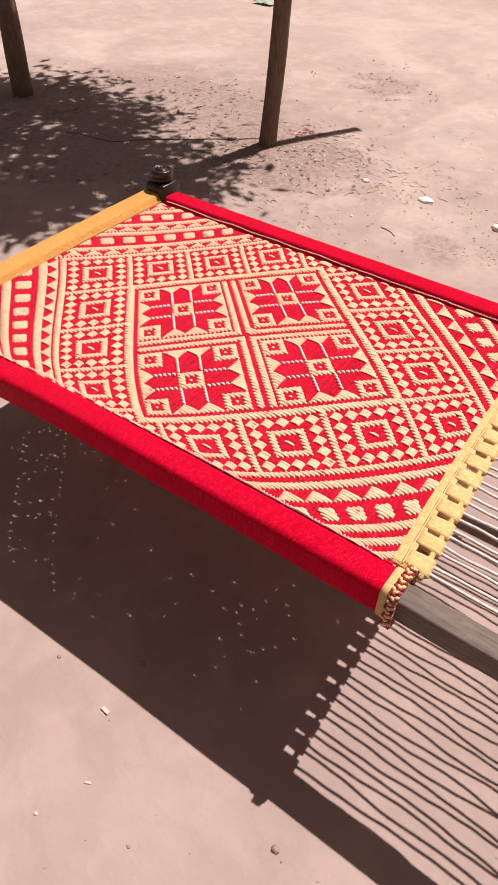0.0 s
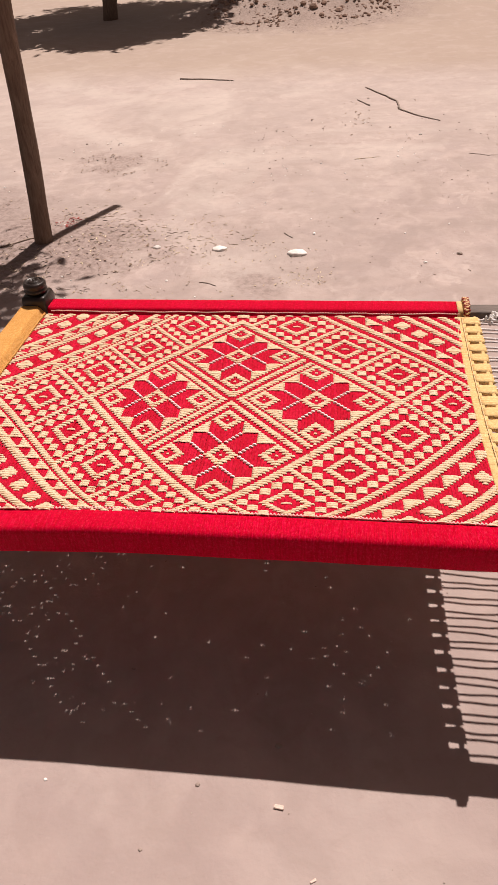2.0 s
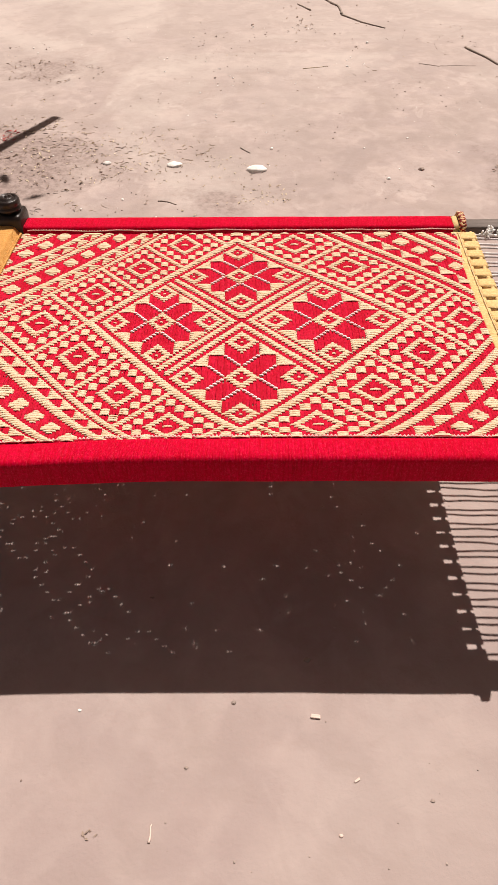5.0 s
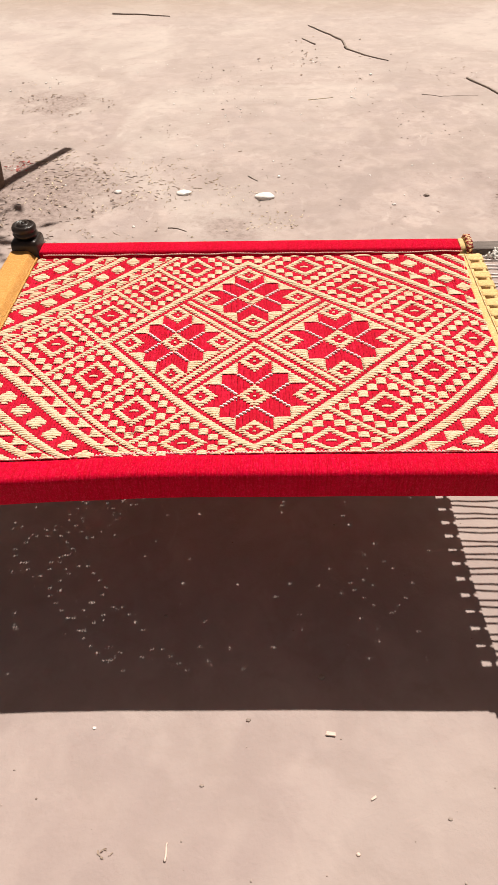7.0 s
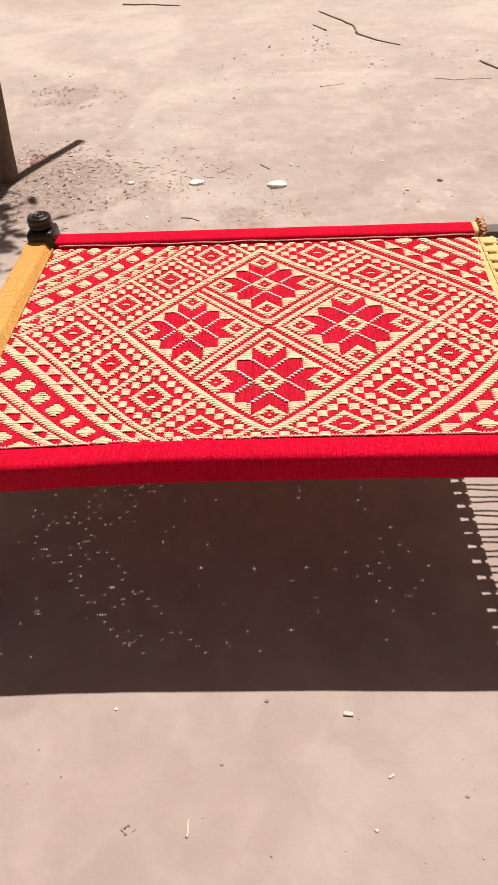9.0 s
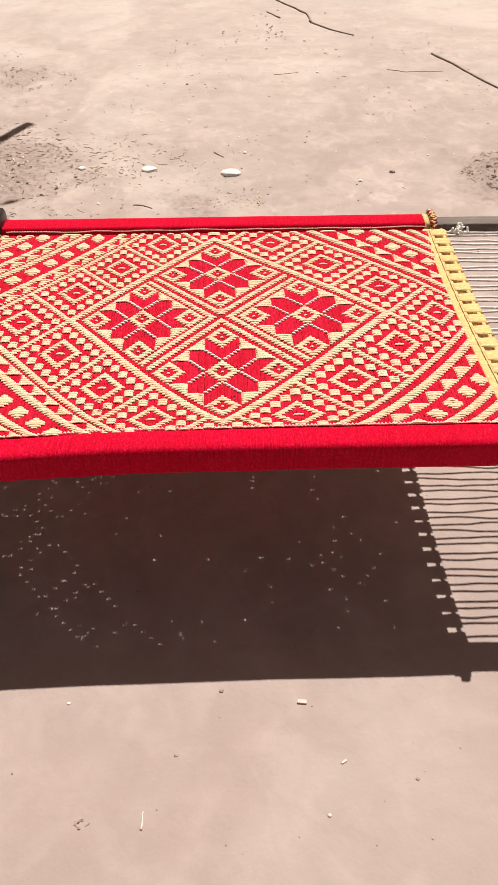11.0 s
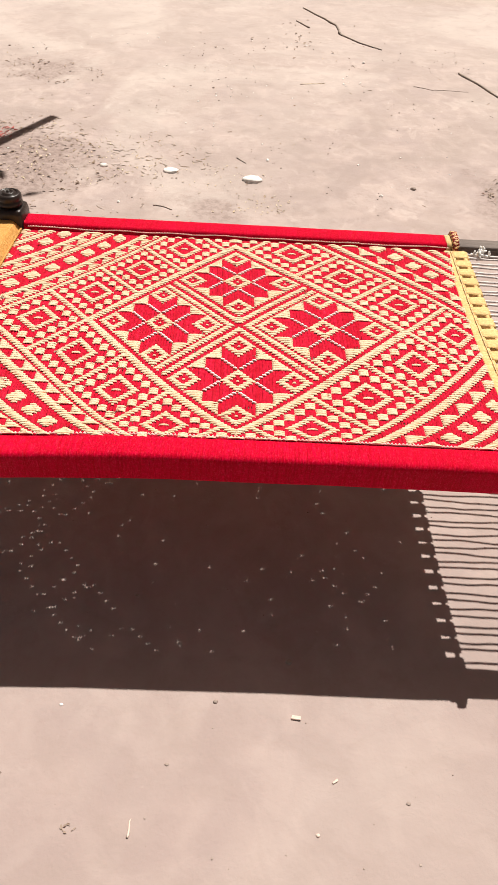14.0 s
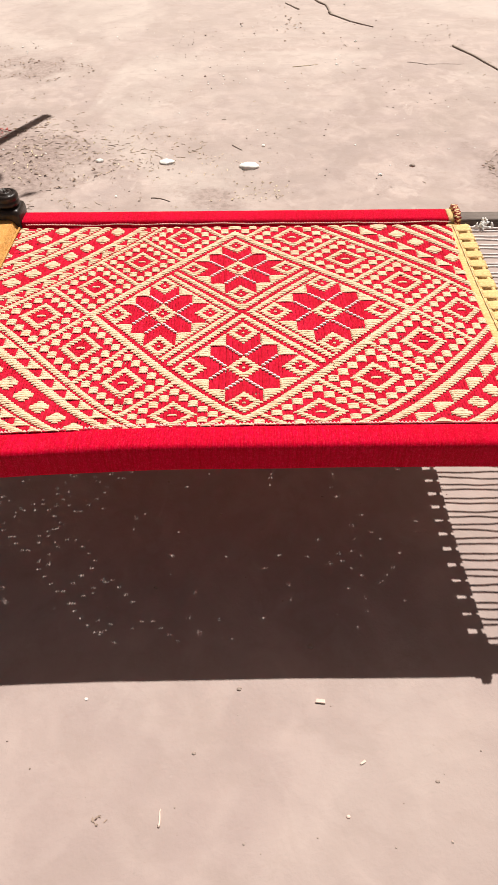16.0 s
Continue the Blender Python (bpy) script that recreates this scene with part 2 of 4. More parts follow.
    h = m.math('ADD', h, m.math('MULTIPLY', m.ramp(m.noise(15, 5, 0.6, None, 0.4), [(0.50, (0, 0, 0)), (0.80, (1, 1, 1))]), 0.3))
    m.bump(h, 0.26, 0.009)
    return m.m


M_GROUND = ground_material()


# ---- mesh helpers ----
def mesh_object(name, verts, faces, material, parent=None, label="", smooth=True):
    me = bpy.data.meshes.new(name)
    me.from_pydata(verts, [], faces)
    me.materials.append(material)
    if smooth:
        me.polygons.foreach_set("use_smooth", [True] * len(me.polygons))
    ob = new(name, me)
    if parent:
        ob.parent = parent
    if label:
        tagged(ob, label)
    return ob


def part(name, bm, material, parent=None, label="", smooth=True):
    me = bpy.data.meshes.new(name)
    bmesh.ops.recalc_face_normals(bm, faces=bm.faces)
    bm.to_mesh(me)
    bm.free()
    me.materials.append(material)
    if smooth:
        me.polygons.foreach_set("use_smooth", [True] * len(me.polygons))
    ob = new(name, me)
    if parent:
        ob.parent = parent
    if label:
        tagged(ob, label)
    return ob


def sweep_rings(rings, closed_ring=True, caps=True):
    """Vertices and faces of a skin through equal rings of points."""
    n = len(rings[0])
    verts = [tuple(p) for r in rings for p in r]
    faces = []
    for k in range(len(rings) - 1):
        a, b = k * n, (k + 1) * n
        for i in range(n if closed_ring else n - 1):
            j = (i + 1) % n
            faces.append((a + i, a + j, b + j, b + i))
    if caps:
        faces.append(tuple(range(n - 1, -1, -1)))
        faces.append(tuple(range((len(rings) - 1) * n, len(rings) * n)))
    return verts, faces


def tube(points, radii, sides=7, flat=1.0):
    """A skin round a path of points; radii: one number or one for each point."""
    pts = [Vector(p) for p in points]
    if isinstance(radii, (int, float)):
        radii = [radii] * len(pts)
    rings = []
    ref = Vector((0.13, 0.2, 0.97))
    for k, p in enumerate(pts):
        d = (pts[min(k + 1, len(pts) - 1)] - pts[max(k - 1, 0)]).normalized()
        if abs(d.dot(ref)) > 0.95:
            ref = Vector((0.9, 0.3, 0.1)).normalized()
        s = d.cross(ref).normalized()
        u = s.cross(d).normalized()
        rings.append([p + radii[k] * (math.cos(a) * s + flat * math.sin(a) * u)
                      for a in (math.tau * i / sides for i in range(sides))])
    return sweep_rings(rings)


def rounded(w, h, r, per=4):
    """Corner points of a rounded rectangle about the origin."""
    out = []
    for cx, cy, a0 in ((w / 2 - r, h / 2 - r, 0), (-w / 2 + r, h / 2 - r, 90), (-w / 2 + r, -h / 2 + r, 180), (w / 2 - r, -h / 2 + r, 270)):
        for k in range(per + 1):
            a = radians(a0 + 90 * k / per)
            out.append((cx + r * math.cos(a), cy + r * math.sin(a)))
    return out


def lathe(profile, sides, centre, rot=0.0):
    rings = [[(centre[0] + r * math.cos(math.tau * i / sides + rot), centre[1] + r * math.sin(math.tau * i / sides + rot), z)
              for i in range(sides)] for r, z in profile]
    return sweep_rings(rings)


def lerp_table(x, table):
    xs, ys = zip(*table)
    return float(np.interp(x, xs, ys))


# ---- ground ----
def ground_height(x, y):
    h = 0.010 * (noise.noise((x * 0.7, y * 0.7, 3.1))) + 0.005 * noise.noise((x * 3.0, y * 3.0, 1.7))
    near = math.exp(-((x - 0.1) ** 2 + (y + 0.1) ** 2) / 1.6)
    h *= 1 - 0.75 * near
    h += 0.030 * math.exp(-((x + 1.25) ** 2 + (y - 2.05) ** 2) / 0.30)
    h += 0.42 * math.exp(-((x + 0.3) / 1.4) ** 2 - ((y - 9.4) / 0.9) ** 2) * (1 + 0.5 * noise.noise((x * 2.2, y * 2.2, 6)))
    h += 0.060 * math.exp(-((x - 1.36) / 0.22) ** 4 - ((y - 1.81) / 0.20) ** 4)
    return h


def build_ground():
    n = 300
    u = np.linspace(-1, 1, n)
    span = np.sinh(u * 6.4) / np.sinh(6.4) * 180.0
    xs, ys = span - 0.2, span + 1.6
    verts = [(float(x), float(y), ground_height(x, y)) for y in ys for x in xs]
    faces = [(j * n + i, j * n + i + 1, (j + 1) * n + i + 1, (j + 1) * n + i) for j in range(n - 1) for i in range(n - 1)]
    return tagged(mesh_object("ground", verts, faces, M_GROUND), "pale pinkish dusty packed earth yard", "ground", kind="structure")


ground = build_ground()

# ---- the cot ----
H = 0.470
NEAR_IN = [(-0.66, -0.388), (-0.435, -0.376), (-0.20, -0.361), (0.18, -0.352), (0.46, -0.347), (0.60, -0.344), (1.3, -0.342)]
NEAR_Z = [(-0.66, 0.457), (-0.43, 0.460), (-0.1, 0.466), (0.2, 0.467), (1.3, 0.467)]


def near_in(x):
    return lerp_table(x, NEAR_IN)


def near_z(x):
    return lerp_table(x, NEAR_Z)


def far_in(x):
    return 0.394 + 0.022 * x


def end_x(y):
    return 0.542 + 0.07 * max(0.0, 0.25 - y) ** 2


I0, I1, J0, J1 = -92, 80, -58, 59
# how the hand-woven bed stretches: columns and rows drift and crowd towards the rails
DRIFT_X = [0.0123, 0.5251, -0.02, 0.0657, -0.0062, -0.0136, -0.0104, 0.0132, 0.0078, 0.0007, -0.0473, 0.0138, 0.0061]
DRIFT_Y = [0.0023, 0.0219, 0.4058, 0.0028, -0.0024, -0.0396, -0.0058, 0.0026, -0.004, -0.0305, -0.006, -0.0001, 0.0486]


def weave_point(i, j):
    """The place of the crossing of column i and row j in the woven bed."""
    u, v = i / 80, j / 60
    terms = (1, u, v, u * u, u * v, v * v, u ** 3, u * u * v, u * v * v, v ** 3, u ** 4, u * u * v * v, v ** 4)
    x = sum(k * m for k, m in zip(DRIFT_X, terms))
    y = sum(k * m for k, m in zip(DRIFT_Y, terms))
    t = j / J1 if j >= 0 else j / J0
    z_edge = H if j >= 0 else H + (near_z(x) - H) * t * t
    return x, y, z_edge - 0.003 * (1 - t * t) + 0.0010 * noise.noise((x * 9, y * 9, 0))


def chain(i, j, period, centre):
    """Local place in a chain of squares that runs along the line i - j = centre; None off the chain."""
    k = centre // 2
    a, b = i - (centre - k), j + k
    if a // period != b // period:
        return None
    return a % period, b % period


def petal_line(i, j):
    """Whether the crossing lies on one of the dotted lines between the petals."""
    p, q = abs(i + j), abs(i - j)
    if max(p, q) > 50 or min(p, q) <= 5:
        return False
    lo, hi = sorted((abs(p - 28), abs(q - 28)))
    return lo == 5 and 6 <= hi <= 15


def cream_on_top(i, j):
    """Whether the cream weft lies over the red warp at column i, row j."""
    p, q = abs(i) + j, abs(i) - j
    far, low = max(abs(p), abs(q)), min(abs(p), abs(q))
    if far <= 50:
        # four flowers
        if low <= 5:
            m = p if abs(p) <= abs(q) else q
            return -3 <= m <= -1 or 2 <= m <= 4
        P, Q = abs(abs(p) - 28), abs(abs(q) - 28)
        lo, hi = min(P, Q), max(P, Q)
        if hi <= 5:
            return hi >= 3 or hi == 0
        c = max(abs(P - 17), abs(Q - 17))
        if c <= 5:
            return c >= 3 or c == 0
        if 16 <= hi <= 22 and abs(lo - 5) <= hi - 16:
            return True
        return petal_line(i, j)
    if far <= 56:
        return far >= 53
    if far <= 87:
        # blocks of checks, counted from the corner blocks at both ends of the bed
        P, Q = (p - 72 + 17) % 34 - 17, (q - 72 + 17) % 34 - 17
        r = max(abs(P), abs(Q))
        if r >= 16:
            return True
        u, w = (P + Q) // 2, (P - Q) // 2
        if r <= 7:
            return r >= 5 or (w == 0 and abs(u) <= 1)
        return abs((u + 1) // 3) + abs((w + 1) // 3) == 4
    if far <= 90:
        return True
    # border stripes
    d, ii, jj = far - 89, abs(i), -abs(j)
    if i > 0:
        if 5 <= d <= 8:
            return True
        if 10 <= d <= 17:
            c = chain(ii, jj, 6, 104)
            return c is not None and c[0] <= c[1]
        if 18 <= d <= 26:
            c = chain(ii, jj, 6, 111)
            return c is not None and abs(c[0] - 2.5) + abs(c[1] - 2.5) <= 3
        return d >= 28 and (d - 28) % 7 < 4
    k, turn = (d - 2) % 26, (d - 2) // 26 * 26
    if k <= 5:
        c = chain(ii, jj, 5, 92 + turn)
        return c is not None and c[0] >= c[1]
    if 6 <= k <= 9:
        return True
    if 11 <= k <= 21:
        c = chain(ii, jj, 6, 107 + turn)
        return c is not None and abs(c[0] - 2.5) + abs(c[1] - 2.5) <= 3
    return k >= 22


TOP = np.array([[cream_on_top(i, j) for i in range(I0, I1 + 1)] for j in range(J0, J1 + 1)])


EDGE = 0.34


def two_a_cell(values):
    """Doubles an array: one sample near each end of every cell."""
    return np.repeat(values, 2)


def cell_places(p):
    """Places near both ends of every cell along a strand's row of crossings."""
    step = np.gradient(p, axis=0)
    out = np.empty((2 * len(p), 3))
    out[0::2], out[1::2] = p - EDGE * step, p + EDGE * step
    return out


def strand_heights(over):
    """Heights of one strand, two samples a cell, swelling in its long floats."""
    n = len(over)
    z = two_a_cell(np.where(over, 0.0030, -0.0024).astype(float))
    k = 0
    while k < n:
        e = k
        while e < n and over[e] == over[k]:
            e += 1
        if over[k]:
            for m in range(2 * k, 2 * e):
                z[m] += min(m - 2 * k, 2 * e - 1 - m, 3) * 0.0005
        k = e
    return z


def float_width(over, above, below):
    """Relative widths of one cream strand: full where it lies beside like floats, narrow in steps and below."""
    n = len(over)
    w = np.full(n, 0.82)
    k = 0
    while k < n:
        e = k
        while e < n and over[e] == over[k]:
            e += 1
        if over[k]:
            wide = 0.92
            for other in (above, below):
                if other is not None and other[k:e].mean() >= 0.8:
                    block = not other[max(k - 1, 0)] and not other[min(e, n - 1)]
                    wide = max(wide, 1.04 if block else 0.90)
            w[k:e] = wide
        k = e
    out = two_a_cell(w)
    o2 = two_a_cell(over)
    ends = np.zeros(2 * n, bool)
    ends[1:] |= o2[1:] & ~o2[:-1]
    ends[:-1] |= o2[:-1] & ~o2[1:]
    out[ends & (out < 1)] *= 0.78
    return out


def loose_spots(rng, count):
    """Crossings where the strands stand a little apart."""
    spots = set()
    for ic, jc in ((-72, 0), (-55, 17), (-55, -17), (-38, 34), (-38, -34), (-21, -51), (55, -17)):
        for m in range(-4, 4):
            for n, e in ((4 - abs(m), 1), (-(4 - abs(m)), -1)):
                step = e if m < 0 else -e
                i, j = ic + 3 * m + 1, jc + 3 * n + (1 if step > 0 else -2)
                if rng.random() < (0.95 if ic < 0 else 0.4) and J0 + 2 < j < J1 - 3:
                    spots.add((i - I0, j - J0))
    for _ in range(count):
        i, j = int(3 + (I1 - I0 - 7) * rng.random() ** 1.6), rng.randint(3, J1 - J0 - 4)
        if 0.25 < TOP[j - 2:j + 4, i - 2:i + 4].mean() < 0.8:
            spots.add((i, j))
    return spots


RING = [(1.0, 0.0), (0.80, 0.72), (0.28, 1.0), (-0.28, 1.0), (-0.80, 0.72), (-1.0, 0.0), (0.0, -0.9)]


def strand(name, places, heights, axis, half, thick, material, parent, label):
    rings = []
    m = len(places)
    for k in range(m):
        x, y, z = places[k]
        z += heights[k]
        h = half[k]
        if axis == 0:
            rings.append([(x, y + h * c, z + thick * s) for c, s in RING])
        else:
            rings.append([(x + h * c, y, z + thick * s) for c, s in RING])
    v, f = sweep_rings(rings)
    return mesh_object(name, v, f, material, parent, label)


def build_weave(cot):
    rng = random.Random(4)
    grid = [[weave_point(i, j) for i in range(I0, I1 + 1)] for j in range(J0, J1 + 1)]
    g = np.array(grid)
    spots = loose_spots(rng, 130)
    rows, cols = g.shape[:2]
    for j in range(rows):
        over = TOP[j]
        both = cell_places(g[j])
        both[:, 1] += rng.uniform(-0.0004, 0.0004)
        z = strand_heights(over) + rng.uniform(-0.0002, 0.0002)
        pitch = abs(g[min(j + 1, rows - 1), :, 1] - g[max(j - 1, 0), :, 1]).mean() / (2 if 0 < j < rows - 1 else 1)
        wide = float_width(over, TOP[j + 1] if j + 1 < rows else None, TOP[j - 1] if j else None)
        half = 0.5 * pitch * wide * np.array([1 + 0.06 * noise.noise((k * 0.3, j * 1.7, 0)) for k in range(len(z))])
        for si, sj in spots:
            if j in (sj, sj + 1):
                half[2 * si + 1] *= 0.56
                half[2 * si + 2] *= 0.56
        strand("cream_weft_strand", both, z, 0, half, 0.0019, M_CREAM, cot, "")
    for i in range(cols):
        over = ~TOP[:, i]
        both = cell_places(g[:, i])
        both[:, 0] += rng.uniform(-0.0003, 0.0003)
        z = strand_heights(over) * 0.55 + rng.uniform(-0.0002, 0.0002)
        pitch = abs(g[:, min(i + 1, cols - 1), 0] - g[:, max(i - 1, 0), 0]).mean() / (2 if 0 < i < cols - 1 else 1)
        half = 0.5 * pitch * np.array([1.13 + 0.05 * noise.noise((i * 1.3, k * 0.3, 5)) for k in range(len(z))])
        for si, sj in spots:
            if i in (si, si + 1):
                half[2 * sj + 1] *= 0.52
                half[2 * sj + 2] *= 0.52
        strand("red_warp_strand", both, z, 1, half, 0.0016, M_RED, cot, "")


def build_petal_stitches(cot):
    """Raised pale stitches along the lines between the petals."""
    v, f = tube([(0.0050 * k, -0.0004 * k, 0.0056 - 0.0030 * k * k) for k in (-1, -0.6, 0, 0.6, 1)], [0.0011, 0.0021, 0.0025, 0.0021, 0.0011], 6, 0.75)
    shared = None
    for j in range(J0, J1 + 1):
        for i in range(I0, I1 + 1):
            if petal_line(i, j):
                if shared is None:
                    ob = mesh_object("petal_stitch", v, f, M_WHITE_YARN, cot)
                    shared = ob.data
                else:
                    ob = new("petal_stitch", shared)
                    ob.parent = cot
                ob.location = weave_point(i, j)


def rail_skin(xs, centre, w, h, r, wobble=0.0, seed=0.0):
    """A rail along x; centre(x) gives y and z of its middle."""
    rings = []
    for x in xs:
        y, z = centre(x)
        k = 1 + wobble * noise.noise((x * 7, seed, 0))
        rings.append([(x, y + a * k, z + b * k + wobble * 0.03 * noise.noise((x * 4, seed, 7))) for a, b in rounded(w, h, r)])
    return sweep_rings(rings)


def near_centre(x):
    return near_in(x) - 0.0285, near_z(x) - 0.029


def far_centre(x):
    return far_in(x) + 0.036, H - 0.012


def frange(a, b, step):
    n = max(2, round((b - a) / step) + 1)
    return [a + (b - a) * k / (n - 1) for k in range(n)]


END_X = 1.24
# the head rail: flat on top, planed off towards the weave
HEAD_SECTION = [(0.042, -0.031), (0.042, -0.012), (0.041, -0.007), (0.038, -0.002), (0.018, 0.024), (0.015, 0.0275), (0.010, 0.030), (0.005, 0.031),
                (-0.030, 0.031), (-0.037, 0.029), (-0.042, 0.022), (-0.042, -0.031)]


def build_frame(cot):
    # wooden side rails, bare beyond the wound thread
    for centre, shift, high, s in ((near_centre, -0.004, 0.050, 1.0), (far_centre, 0.0, 0.040, 2.0)):
        v, f = rail_skin(frange(-0.63, END_X, 0.04), lambda x: (centre(x)[0] + shift, centre(x)[1] - 0.002), 0.044, high, 0.005, 0.03, s)
        mesh_object("side_rail", v, f, M_RAILWOOD, cot, "bare weathered grey wooden rail")
    v, f = rail_skin(frange(-0.572, 0.578, 0.012), near_centre, 0.059, 0.067, 0.012, 0.03, 3.0)
    mesh_object("rail_wrap", v, f, M_RED_WRAP, cot, "rail tightly wound with glossy crimson thread")
    v, f = rail_skin(frange(-0.572, 0.546, 0.012), far_centre, 0.058, 0.050, 0.008, 0.03, 4.0)
    mesh_object("rail_wrap", v, f, M_RED_WRAP, cot, "rail tightly wound with glossy crimson thread")
    # head rail wound with yellow thread
    y0, y1 = near_centre(-0.6)[0] + 0.03, far_centre(-0.6)[0] - 0.03
    rings = []
    for y in frange(y0, y1, 0.014):
        k = 1 + 0.04 * noise.noise((y * 6, 9, 0))
        z = H - 0.012 - 0.014 * (0.4 - y) / 0.8
        bow = 0.004 * (1 - ((y - 0.0) / 0.42) ** 2)
        rings.append([(-0.606 - bow + a * k, y, z + b * k) for a, b in HEAD_SECTION])
    v, f = sweep_rings(rings)
    mesh_object("rail_wrap", v, f, M_YELLOW_WRAP, cot, "head rail wound with golden yellow thread", smooth=False)
    rings = [[(END_X + a, y, H - 0.02 + b) for a, b in rounded(0.05, 0.045, 0.012)] for y in frange(-0.36, 0.43, 0.05)]
    v, f = sweep_rings(rings)
    mesh_object("foot_rail", v, f, M_RAILWOOD, cot, "bare weathered grey wooden rail")
    # turned legs
    for x, y, z in ((-0.606, far_centre(-0.6)[0] + 0.004, H), (-0.652, near_centre(-0.6)[0], H - 0.013),
                    (END_X, far_centre(END_X)[0], H), (END_X, near_centre(END_X)[0], H)):
        leg = new("leg")
        leg.parent = cot
        tagged(leg, "black turned wooden leg with a ringed knob")
        rings = []
        for zz, k in ((z - 0.115, 0.80), (z - 0.105, 1.0), (z + 0.030, 1.0), (z + 0.040, 0.93), (z + 0.043, 0.80)):
            rings.append([(x + a * k, y + b * k, zz) for a, b in rounded(0.072, 0.072, 0.007, 2)])
        v, f = sweep_rings(rings)
        mesh_object("block", v, f, M_LEG, leg)
        prof = [(0.0241, z + 0.040), (0.0241, z + 0.045), (0.0310, z + 0.049), (0.0327, z + 0.055), (0.0292, z + 0.059), (0.0284, z + 0.061), (0.0318, z + 0.064), (0.0318, z + 0.072),
                (0.0284, z + 0.077), (0.0224, z + 0.078), (0.0215, z + 0.075), (0.0172, z + 0.075), (0.0163, z + 0.080), (0.0095, z + 0.081), (0.0086, z + 0.078), (0.0052, z + 0.078), (0.0043, z + 0.083), (0.0009, z + 0.084)]
        v, f = lathe(prof, 28, (x, y))
        mesh_object("knob", v, f, M_LEG, leg)
        prof = [(0.030, z - 0.10), (0.032, z - 0.14), (0.024, z - 0.15), (0.034, z - 0.165), (0.036, z - 0.19), (0.028, z - 0.22), (0.024, z - 0.26), (0.030, z - 0.33), (0.034, z - 0.38), (0.026, z - 0.40), (0.031, z - 0.42), (0.027, -0.012)]
        v, f = lathe(prof, 20, (x, y))
        mesh_object("turned_shaft", v, f, M_LEG, leg)


